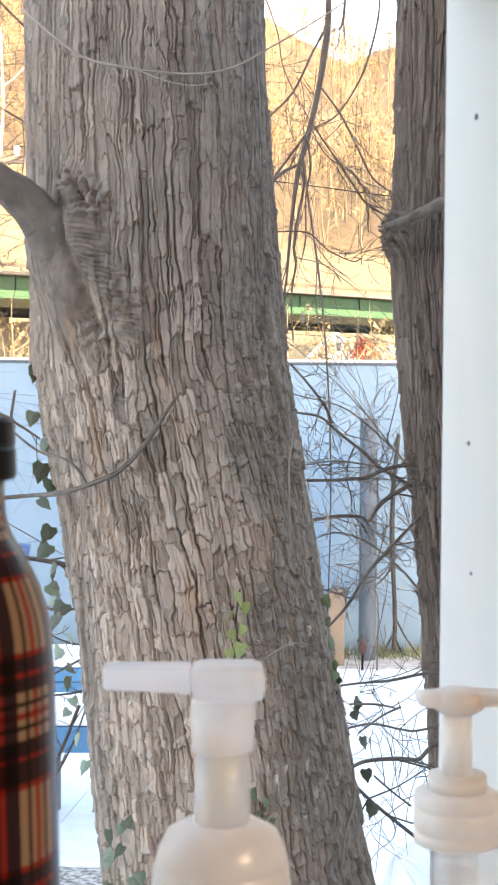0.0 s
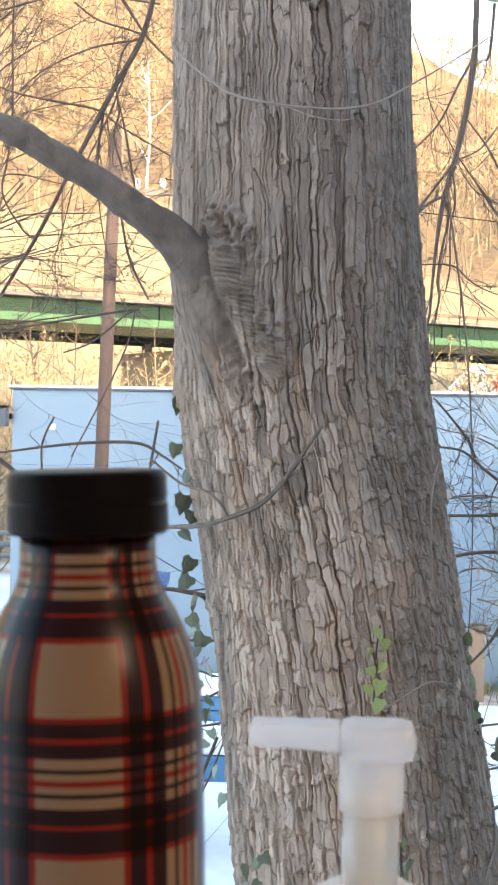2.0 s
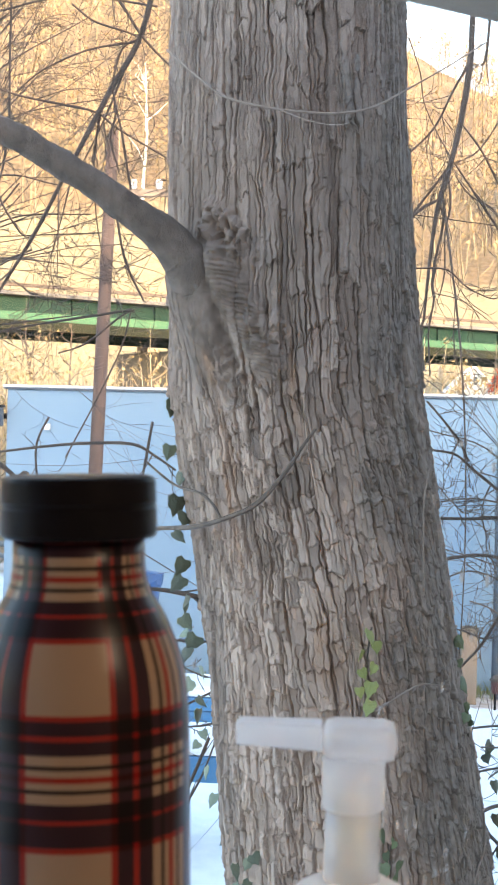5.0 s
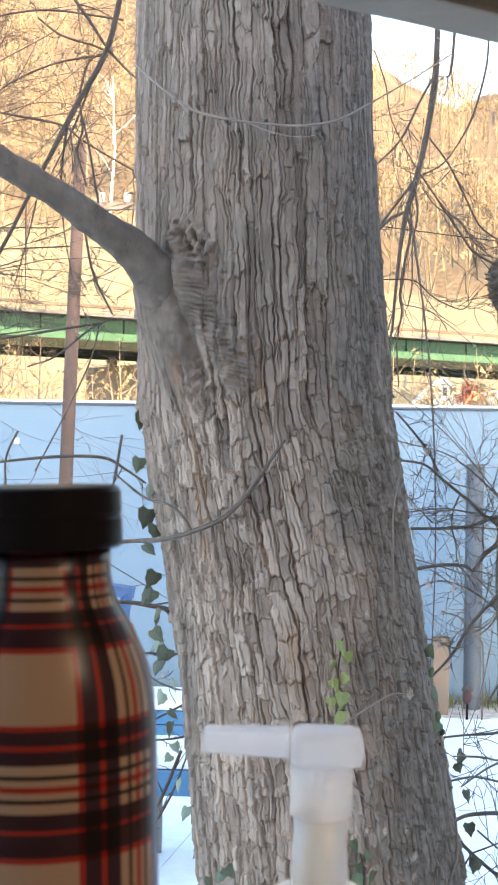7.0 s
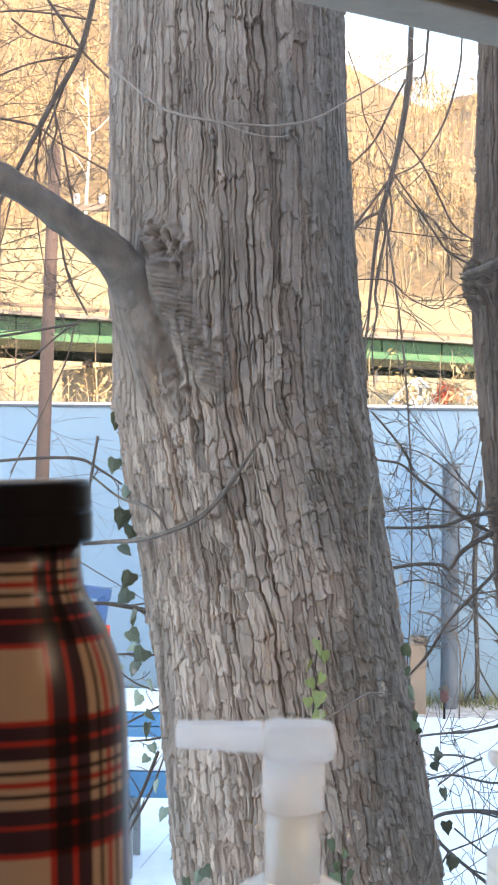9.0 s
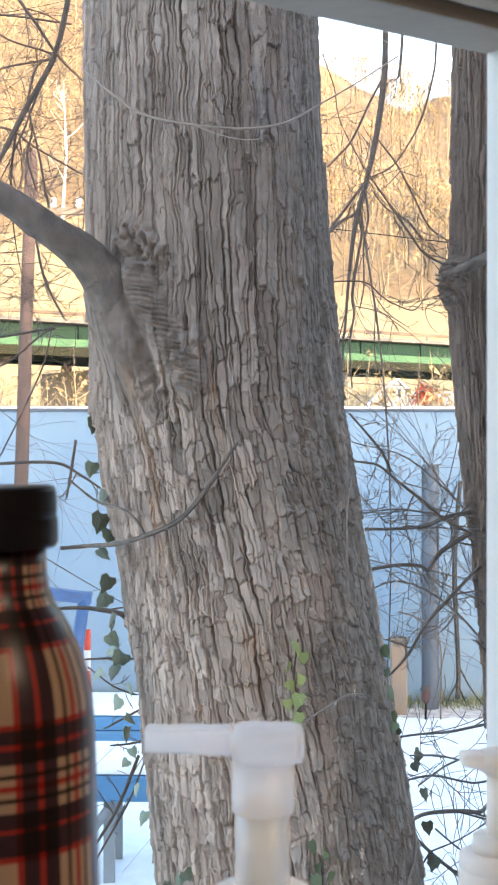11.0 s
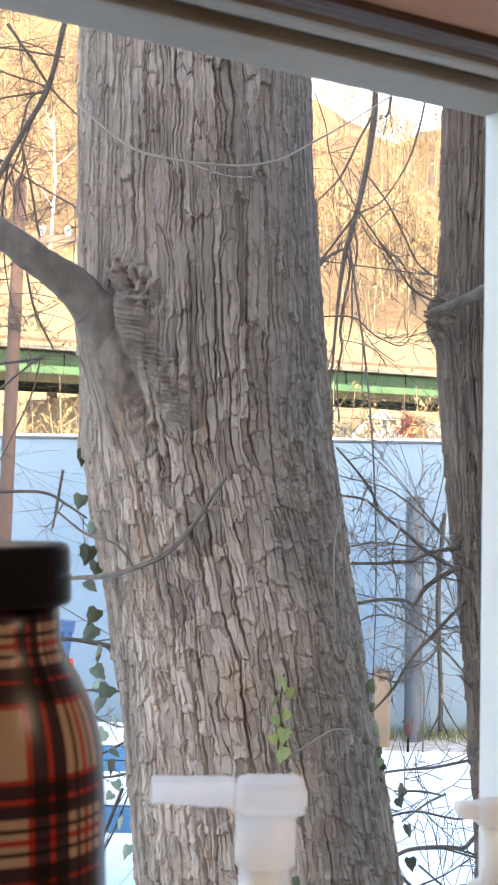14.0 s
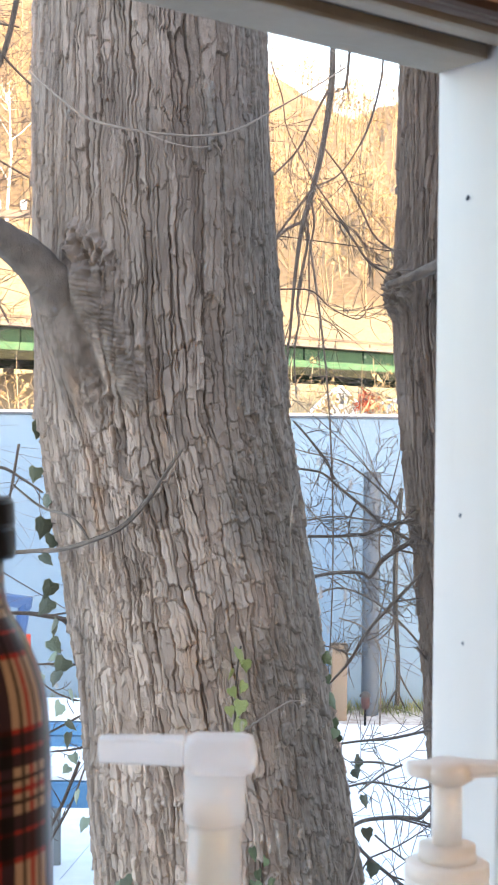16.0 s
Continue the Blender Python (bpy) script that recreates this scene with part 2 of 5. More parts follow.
def wall_piece(name, u0, u1, v0, v1, z0, z1, mat, bevel=0.0, label="", cat=""):
    ob = part(name, box_bm(u0, u1, v0, v1, z0, z1, bevel, WALL), mat)
    return tagged(ob, label, cat, kind="structure")


def build_room():
    w = [(-8, U0), (U1 + 0.05, 10)]
    for a, b in w:
        wall_piece("wall_north", a, b, -0.13, -0.003, FLOOR_Z, CEIL_Z, M["wall_in"], 0, "plain plaster wall beside the window", "wall")
    wall_piece("wall_north", U0, U1 + 0.05, -0.13, -0.003, FLOOR_Z, SILL_Z - 0.03, M["wall_in"], 0, "plain plaster wall below the window", "wall")
    wall_piece("wall_north", U0, U1 + 0.05, -0.13, -0.003, HEAD_Z + 0.052, CEIL_Z, M["wall_in"], 0, "plain plaster wall above the window", "wall")
    wall_piece("wall_south", -2.85, 2.2, -3.3, -3.15, FLOOR_Z, CEIL_Z, M["wall_in"], 0, "plain plaster wall", "wall")
    wall_piece("wall_west", -3.0, -2.85, -3.3, -0.131, FLOOR_Z, CEIL_Z, M["wall_in"], 0, "plain plaster wall", "wall")
    wall_piece("wall_east", 2.2, 2.35, -3.3, -0.131, FLOOR_Z, CEIL_Z, M["wall_in"], 0, "plain plaster wall", "wall")
    wall_piece("floor", -3, 2.35, -3.3, -0.003, FLOOR_Z - 0.2, FLOOR_Z - 0.001, M["counter"], 0, "plain room floor", "floor")
    wall_piece("ceiling", -8, 10, -3.3, -0.003, CEIL_Z + 0.001, CEIL_Z + 0.25, M["wall_in"], 0, "plain white ceiling", "ceiling")


build_room()


def build_house_shell():
    """The unseen storey, gable roof and foundation, added and sized to shade the yard."""
    h = thing("house", 0, 0, 0, "unseen low house with brown siding and snowy gable roof, added to shade the yard", "house")
    part("foundation", box_bm(-8, 10, -8.0, -0.003, -0.3, FLOOR_Z - 0.21, 0, WALL), M["concrete"], h)
    part("attic", box_bm(-8, 10, -8.0, -0.003, CEIL_Z + 0.26, 4.35, 0, WALL), M["brown_siding"], h)
    for a, b, z0, z1 in ((-8, U0 - 0.02, FLOOR_Z - 0.2, CEIL_Z + 0.25), (U1 + 0.052, 10, FLOOR_Z - 0.2, CEIL_Z + 0.25), (U0 - 0.018, U1 + 0.05, FLOOR_Z - 0.2, SILL_Z - 0.05), (U0 - 0.018, U1 + 0.05, HEAD_Z + 0.06, CEIL_Z + 0.25)):
        part("siding", box_bm(a, b, -0.002, 0.015, z0, z1, 0, WALL), M["brown_siding"], h)
    part("back_wall", box_bm(-8, 10, -8.0, -7.85, FLOOR_Z - 0.2, CEIL_Z + 0.25, 0, WALL), M["siding"], h)
    bm = bmesh.new()
    sec = [(-8.3, 4.351), (0.25, 4.351), (-4.0, 6.74)]
    ends = [[bm.verts.new(WALL @ Vector((u, v, z))) for v, z in sec] for u in (-8.4, 10.4)]
    for k in range(3):
        bm.faces.new((ends[0][k], ends[0][(k + 1) % 3], ends[1][(k + 1) % 3], ends[1][k]))
    bm.faces.new(ends[0][::-1])
    bm.faces.new(ends[1])
    bmesh.ops.recalc_face_normals(bm, faces=bm.faces)
    part("roof", bm, M["snow"], h, "unseen snow-covered gable roof that shades the yard")


build_house_shell()


def build_window():
    """A painted sash window; its jamb, soffit layers, stool and glass, seen from inside."""
    w = tagged(new("window_1"), "white painted wooden sash window with splashed glass", "window", kind="structure")
    p = M["white_paint"]
    part("jamb", box_bm(0.0, 0.049, -0.042, 0.0, SILL_Z, HEAD_Z + 0.05, 0.0015, WALL), p, w)
    part("parting_bead", box_bm(-0.001, 0.049, -0.056, -0.0425, SILL_Z, HEAD_Z + 0.0015, 0.003, WALL), p, w)
    part("jamb_liner", box_bm(0.0015, 0.049, -0.13, -0.0565, SILL_Z, HEAD_Z + 0.05, 0.0015, WALL), p, w)
    part("jamb", box_bm(U0 + 0.001, U0 + 0.05, -0.13, 0.0, SILL_Z, HEAD_Z + 0.05, 0.002, WALL), p, w)
    part("sash_rail", box_bm(U0 + 0.051, -0.0005, -0.033, 0.0, HEAD_Z, HEAD_Z + 0.05, 0.002, WALL), M["grey_paint"], w, "worn grey painted top rail")
    # near-black colour gives the recess its shade
    part("groove", box_bm(U0 + 0.051, -0.004, -0.045, -0.0335, HEAD_Z + 0.006, HEAD_Z + 0.05, 0, WALL), M["gap"], w, "dark groove, its shade painted")
    part("head_stop", box_bm(U0 + 0.051, 0.001, -0.059, -0.0455, HEAD_Z + 0.001, HEAD_Z + 0.05, 0.003, WALL), M["grey_paint"], w)
    part("head_bead", box_bm(U0 + 0.051, 0.001, -0.071, -0.0595, HEAD_Z + 0.003, HEAD_Z + 0.05, 0.004, WALL), M["wood_dark"], w, "dark brown wooden bead")
    part("head_bead", box_bm(U0 + 0.051, 0.001, -0.080, -0.0715, HEAD_Z + 0.001, HEAD_Z + 0.05, 0.004, WALL), M["wood_dark"], w, "dark brown wooden bead")
    part("valance", box_bm(U0 + 0.051, 0.001, -0.36, -0.0805, HEAD_Z + 0.004, HEAD_Z + 0.03, 0.003, WALL), M["wood_orange"], w, "orange varnished wooden valance")
    part("stool", box_bm(U0 - 0.05, 0.15, -0.34, 0.02, SILL_Z - 0.028, SILL_Z - 0.0005, 0.004, WALL), p, w)
    m = Nodes("window glass", 0.0)
    clear, gloss, both = m.add("ShaderNodeBsdfTransparent"), m.add("ShaderNodeBsdfGlossy", Roughness=0.0), m.add("ShaderNodeMixShader")
    both.inputs[0].default_value = 0.02
    m.link(clear.outputs[0], both.inputs[1])
    m.link(gloss.outputs[0], both.inputs[2])
    m.link(both.outputs[0], m.tree.nodes["Material Output"].inputs["Surface"])
    pane = part("pane", box_bm(U0 + 0.051, -0.0006, -0.014, -0.010, SILL_Z, HEAD_Z - 0.0005, 0, WALL), m.mat, w, "clear glass")
    pane.visible_shadow = False
    # dried splashes on the glass
    d = Nodes("dried splash", 0.9)
    d.color((0.75, 0.76, 0.76))
    veil, out = d.add("ShaderNodeBsdfTransparent"), d.add("ShaderNodeMixShader")
    d.link(d.math("MULTIPLY", d.noise(700, 2), 0.65), out.inputs[0])
    d.link(veil.outputs[0], out.inputs[1])
    d.link(d.bsdf.outputs[0], out.inputs[2])
    d.link(out.outputs[0], d.tree.nodes["Material Output"].inputs["Surface"])
    rnd = random.Random(8)
    bm = bmesh.new()
    for k in range(60):
        u, z = rnd.uniform(-0.30, -0.02), rnd.uniform(SILL_Z + 0.06, HEAD_Z - 0.01)
        if k < 34:
            u, z = rnd.gauss(-0.10, 0.022), rnd.uniform(2.50, 2.72)
        a, tall = rnd.uniform(0.0005, 0.0013), rnd.uniform(1.0, 3.2)
        bmesh.ops.create_uvsphere(bm, u_segments=8, v_segments=5, radius=1, matrix=WALL @ Matrix.Translation((u, -0.0146, z)) @ Matrix.Diagonal((a, 0.0003, a * tall, 1)))
    tagged(part("splashes", bm, d.mat, w, "pale dried water splashes", True), kind="stuff")
    # scuffs and nail holes in the paint of the jamb
    for u, v, z, r in ((-0.0002, -0.020, 2.806, 0.0016), (-0.0002, -0.0175, 2.659, 0.0012), (0.0012, -0.075, 2.80, 0.0014), (0.0012, -0.07, 2.745, 0.0012), (-0.0002, -0.02, 2.60, 0.001)):
        bm = bmesh.new()
        bmesh.ops.create_icosphere(bm, subdivisions=1, radius=1, matrix=WALL @ Matrix.Translation((u, v, z)) @ Matrix.Diagonal((0.0004, r * 0.8, r, 1)))
        part("paint_chip", bm, M["post"], w, "grey chip in the paint")


build_window()

lamp = new("ceiling_bulb", bpy.data.lights.new("ceiling_bulb", "POINT"))
lamp.data.energy, lamp.data.color, lamp.data.shadow_soft_size = 4.2, (1.0, 0.76, 0.52), 0.16
lamp.matrix_world = WALL @ pose(0.1, -1.7, 3.55)


# ---- the big tree ----
def trunk_axis(z):
    """Centre x, y and radius of the leaning trunk at height z."""
    zs = (-0.3, 0.3, 1.0, 1.85, 2.2, 2.45, 2.75, 3.11, 3.54, 4.5, 6.5)
    x = np.interp(z, zs, (0.45, 0.36, 0.25, 0.1145, 0.064, 0.0245, -0.0275, -0.051, -0.0635, -0.0975, -0.1575))
    r = np.interp(z, zs, (0.48, 0.38, 0.30, 0.254, 0.245, 0.2415, 0.241, 0.2325, 0.2265, 0.20, 0.16))
    return x, 2.78 + 0 * x, r


def hash2(i, j, k):
    h = np.sin(i * 127.1 + j * 311.7 + k * 74.7) * 43758.5453
    return h - np.floor(h)


def value_noise(x, y, k):
    i, j = np.floor(x), np.floor(y)
    fx, fy = x - i, y - j
    fx, fy = fx * fx * (3 - 2 * fx), fy * fy * (3 - 2 * fy)
    a, b = hash2(i, j, k), hash2(i + 1, j, k)
    c, d = hash2(i, j + 1, k), hash2(i + 1, j + 1, k)
    return (a * (1 - fx) + b * fx) * (1 - fy) + (c * (1 - fx) + d * fx) * fy


def plates(x, y, k, wrap):
    """Cells: distance to the nearest border, the cell's random value, and the place in the cell."""
    i, j = np.floor(x), np.floor(y)
    f1, f2 = np.full(x.shape, 9.0), np.full(x.shape, 9.0)
    val, loc, side = np.zeros(x.shape), np.zeros(x.shape), np.zeros(x.shape)
    for dj in (-1, 0, 1):
        for di in (-1, 0, 1):
            ci, cj = i + di, j + dj
            wi = np.mod(ci, wrap)
            px = ci + 0.5 + 0.5 * (hash2(wi, cj, k) - 0.5)
            py = cj + 0.5 + 0.6 * (hash2(wi, cj, k + 5) - 0.5) + 0.6 * (hash2(wi, 0 * cj, k + 7) - 0.5)
            ax, ay = np.abs(x - px), np.abs(y - py)
            d = np.sqrt(np.sqrt(ax ** 4 + (0.9 * ay) ** 4))
            near = d < f1
            f2 = np.where(near, f1, np.minimum(f2, d))
            val = np.where(near, hash2(wi, cj, k + 9), val)
            loc, side = np.where(near, y - py, loc), np.where(near, x - px, side)
            f1 = np.where(near, d, f1)
    return f2 - f1, val, loc, side


def hump(A, Z, a0, zc, wa, wz):
    return np.exp(-((np.mod(A - a0 + math.pi, 2 * math.pi) - math.pi) / wa) ** 2 - ((Z - zc) / wz) ** 2)


def strips(u, w, k, wrap):
    """Bark strips: columns of wandering width, cut into plates of uneven length.
    Gives the column, distances to its two sides and its two ends, and a random value for each plate."""
    def border(i):
        return i + 0.8 * (value_noise(np.mod(i, wrap), w * 0.45, k + 1) - 0.5)
    i = np.floor(u)
    i = np.where(u < border(i), i - 1, i)
    i = np.where(u >= border(i + 1), i + 1, i)
    left, right = u - border(i), border(i + 1) - u
    wi = np.mod(i, wrap)
    q = w * (0.75 + 0.6 * hash2(wi, 0 * wi, k + 2)) + 9 * hash2(wi, 0 * wi, k + 3) + (hash2(wi, np.floor(w), k + 4) - 0.5) * 0.25 * (left - right)

    def end(r):
        return r + 0.7 * (hash2(wi, r, k + 5) - 0.5)
    r = np.floor(q)
    r = np.where(q < end(r), r - 1, r)
    r = np.where(q >= end(r + 1), r + 1, r)
    return wi, left, right, q - end(r), end(r + 1) - q, hash2(wi, r, k + 6), hash2(wi, r, k + 7)


def trunk_mesh(name, axis, z0, z1, dz, n_front, n_back, count, material, parent, seed=0.0, deep=1.0, bumps=(), knots=(), bare=(), ridges=(), burrs=(), shade_from=None, long_plates=(0.066, 0.17, 2.92)):
    """A trunk with bark in plates; finer towards the house than behind."""
    front = np.linspace(math.pi * 0.93, math.pi * 2.07, n_front, endpoint=False)
    back = np.linspace(math.pi * 2.07, math.pi * 2.93, n_back, endpoint=False)
    ang = np.concatenate((front, back))
    zs = np.concatenate((np.arange(-0.3, z0, 0.03), np.arange(z0, z1, dz), np.arange(z1, 6.5, 0.05)))
    A, Z = np.meshgrid(ang, zs)
    cx, cy, R = axis(Z)
    u = np.mod(A, 2 * math.pi) / (2 * math.pi) * count
    low, high, turn = long_plates
    run = low + (high - low) / (1 + np.exp(-(zs - turn) / 0.07))
    w1 = np.concatenate(([0.0], np.cumsum(np.diff(zs) / (0.5 * (run[1:] + run[:-1])))))
    W = np.repeat(w1[:, None], A.shape[1], 1)
    RUN = np.repeat(run[:, None], A.shape[1], 1)
    cell = 2 * math.pi * R / count
    sway = (value_noise(u * 0.3 + 3, Z * 2.5, seed + 1) - 0.5) * 1.1 + (value_noise(u * 0.9 + 7, Z * 14, seed + 2) - 0.5) * 0.34 + (value_noise(u * 2.6 + 7, Z * 75, seed + 4) - 0.5) * 0.17 + (value_noise(u * 6, Z * 220, seed + 5) - 0.5) * 0.07
    rise = (value_noise(u * 3.3, Z * 60, seed + 6) - 0.5) * 0.16 + (value_noise(u * 9, Z * 160, seed + 8) - 0.5) * 0.07
    c1, l1, r1, b1, t1, v1, f1 = strips(u + sway, W + rise, seed + 11, count)
    c2, l2, r2, b2, t2, v2, f2 = strips(2.3 * (u + 1.15 * sway) + 0.4, 1.9 * W + 1.7 * rise, seed + 23, int(round(2.3 * count)))
    e3, v3, l3, s3 = plates(u * 3.6 + sway * 4.4, Z / 0.021 + rise * 5, seed + 29, int(3.6 * count))
    fibre = value_noise(u * 9 + sway * 9, Z * 30, seed + 33) - 0.5
    grit = value_noise(u * 22, Z * 300, seed + 37) - 0.5
    gape1 = np.clip((np.where(l1 < r1, value_noise(c1, W * 0.8, seed + 51), value_noise(np.mod(c1 + 1, count), W * 0.8, seed + 51)) - 0.22) * 1.9, 0, 1) ** 1.4
    gape2 = np.clip((value_noise(c2 + (l2 > r2), W * 2.1, seed + 57) - 0.4) * 2.0, 0, 1)
    side1, side2 = np.minimum(l1, r1) * cell, np.minimum(l2, r2) * cell / 2.3
    long1, long2 = RUN / 1.05, RUN / 2.0
    end1, end2 = np.minimum(b1, t1) * long1, np.minimum(b2, t2) * long2
    g1 = np.clip(side1 / (0.0010 + 0.0014 * gape1), 0, 1) ** 3
    g2 = np.clip(side2 / (0.0008 + 0.0008 * gape2), 0, 1) ** 3
    k1, k2 = np.clip(end1 / 0.0021, 0, 1) ** 2, np.clip(end2 / 0.0020, 0, 1) ** 2
    rough = value_noise(u * 0.22 + 2, Z * 5, seed + 59)
    flake = np.clip((value_noise(u * 0.5, Z * 9, seed + 60) - 0.34) * 4, 0, 1) * (0.5 + 0.5 / (1 + np.exp((Z - turn) / 0.08)))
    h = deep * (-(0.0026 + 0.0105 * gape1) * (1 - g1) - (0.0015 + 0.0050 * v1) * (1 - k1) + 0.0078 * (v1 - 0.5) + 0.0050 * f1 * np.clip(1 - b1 * long1 / 0.03, 0, 1) ** 1.5 - 0.0006
                - (0.0013 + 0.0068 * gape2) * (1 - g2) * g1 - 0.0040 * v2 * (1 - k2) * (f2 > 0.35) + 0.0036 * (v2 - 0.5) * (0.3 + rough) + 0.0036 * f2 * np.clip(1 - b2 * long2 / 0.014, 0, 1) ** 1.5
                + flake * (0.0040 * (v3 - 0.5) - 0.0022 * np.clip(1 - e3 / 0.12, 0, 1)) + 0.0005 * fibre + 0.0005 * grit)
    lump = (value_noise(u * 0.25, Z * 2.2, seed + 41) - 0.5) * 0.010 * deep
    soft = np.zeros(A.shape)
    rad = R + lump
    gnarl = (value_noise(u * 1.8, Z * 55, seed + 81) - 0.5) + 0.6 * (value_noise(u * 4.0, Z * 130, seed + 82) - 0.5)
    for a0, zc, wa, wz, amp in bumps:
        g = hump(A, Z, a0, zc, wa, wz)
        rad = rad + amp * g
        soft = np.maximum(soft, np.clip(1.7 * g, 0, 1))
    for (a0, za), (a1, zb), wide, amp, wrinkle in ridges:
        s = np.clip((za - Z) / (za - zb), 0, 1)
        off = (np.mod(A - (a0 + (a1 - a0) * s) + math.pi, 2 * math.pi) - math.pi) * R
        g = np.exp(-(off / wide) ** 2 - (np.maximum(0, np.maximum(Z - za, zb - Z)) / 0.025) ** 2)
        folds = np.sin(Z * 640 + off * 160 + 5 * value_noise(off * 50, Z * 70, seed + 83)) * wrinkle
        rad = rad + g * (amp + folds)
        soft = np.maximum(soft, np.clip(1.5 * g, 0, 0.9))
    for a0, zc, size, amp in burrs:
        da = (np.mod(A - a0 + math.pi, 2 * math.pi) - math.pi) * R
        g = np.exp(-(np.sqrt(da ** 2 + (Z - zc) ** 2) / size) ** 4)
        rad = rad + g * amp * (0.35 + 1.5 * gnarl)
    for a0, zc, size, amp in knots:
        da = (np.mod(A - a0 + math.pi, 2 * math.pi) - math.pi) * R
        q = np.sqrt(da ** 2 + (0.75 * (Z - zc)) ** 2) / size
        ring = np.sin(q * 17 + 4 * (value_noise(da * 60, Z * 60, seed + 61) - 0.5)) * 0.0018
        fade = np.exp(-q ** 4)
        rad = rad + fade * (amp * (1 - q) + ring)
        soft = np.maximum(soft, 0.6 * fade)
    rad = rad + h * (1 - 0.8 * soft) + 0.003 * gnarl * soft
    X, Y = cx + rad * np.cos(A), cy + rad * np.sin(A)
    rows, cols = A.shape
    co = np.stack((X, Y, Z), -1).reshape(-1, 3)
    idx = np.arange(rows * cols).reshape(rows, cols)
    nxt = np.roll(idx, -1, axis=1)
    quads = np.stack((idx[:-1], nxt[:-1], nxt[1:], idx[1:]), -1).reshape(-1, 4)
    me = bpy.data.meshes.new(name)
    me.vertices.add(len(co))
    me.vertices.foreach_set("co", co.astype(np.float32).ravel())
    me.loops.add(quads.size)
    me.loops.foreach_set("vertex_index", quads.astype(np.int32).ravel())
    me.polygons.add(len(quads))
    me.polygons.foreach_set("loop_start", np.arange(0, quads.size, 4, dtype=np.int32))
    me.update(calc_edges=True)
    open_wood = np.zeros(A.shape)
    for a0, zc, wa, wz in bare:
        open_wood = np.maximum(open_wood, hump(A, Z, a0 + 0.05 * (value_noise(Z * 14, Z * 0, seed + 71) - 0.5), zc, wa, wz) * (0.3 + 1.0 * v2))
    # newer, paler, pinker bark low down with bounced light painted in, plate by plate
    fresh_lit = np.clip((2.98 - Z + 0.5 * (value_noise(u * 0.3, Z * 6, seed + 93) - 0.5) + 0.5 * (v1 - 0.5)) / 0.5, 0, 1) * np.clip((A - radians(212) + 0.3 * (v2 - 0.5)) / 0.35, 0, 1) * (shade_from is not None)
    # right side of the trunk: its shade painted into the bark, darker and greyer
    shade_side = np.zeros(A.shape)
    if shade_from is not None:
        edge = np.mod(A, 2 * math.pi) - shade_from - 0.10 * (Z - 2.4) + 0.5 * (value_noise(u * 0.35, Z * 7, seed + 91) - 0.5) + 0.30 * (v1 - 0.5) + 0.2 * (v2 - 0.5)
        shade_side = np.clip(edge / 0.4, 0, 1) * (A < 2 * math.pi)
    for key, val in (("plate", 0.45 * v1 + 0.35 * v2 + 0.2 * v3), ("collar", soft), ("open_wood", np.clip(open_wood, 0, 1)), ("shade_side", shade_side), ("fresh_lit", fresh_lit)):
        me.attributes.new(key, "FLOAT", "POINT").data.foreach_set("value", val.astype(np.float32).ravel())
    me.materials.append(material)
    ob = new(name, me)
    ob.parent = parent
    ob.matrix_parent_inverse = parent.matrix_basis.inverted()
    return ob


def limb_mesh(name, line, sides, material, parent, label, seed=0):
    """A smooth-barked limb with knots, wrinkles and shallow dents."""
    rnd = random.Random(seed)
    knobs = [(rnd.uniform(0.25, 0.95), rnd.uniform(0, 2 * math.pi), rnd.uniform(0.008, 0.016), rnd.uniform(0.001, 0.0032)) for _ in range(16)]
    v, f = [], []
    tube(v, f, line, sides)
    n = len(line)
    for i, q in enumerate(line):
        c = Vector(q[:3])
        for k in range(sides):
            p = Vector(v[i * sides + k])
            d = (p - c).normalized()
            grow = 0.0040 * fractal(p.x * 14, p.y * 14, p.z * 14) + 0.0016 * fractal(p.x * 70, p.y * 70, p.z * 70)
            for s, a, size, amp in knobs:
                da = (2 * math.pi * k / sides - a + math.pi) % (2 * math.pi) - math.pi
                along = (i / n - s) * 1.15
                grow += amp * math.exp(-((da * q[3]) ** 2 + along ** 2) / size ** 2)
            v[i * sides + k] = tuple(p + d * grow)
    return mesh_of(name, v, f, material, parent, label, True)


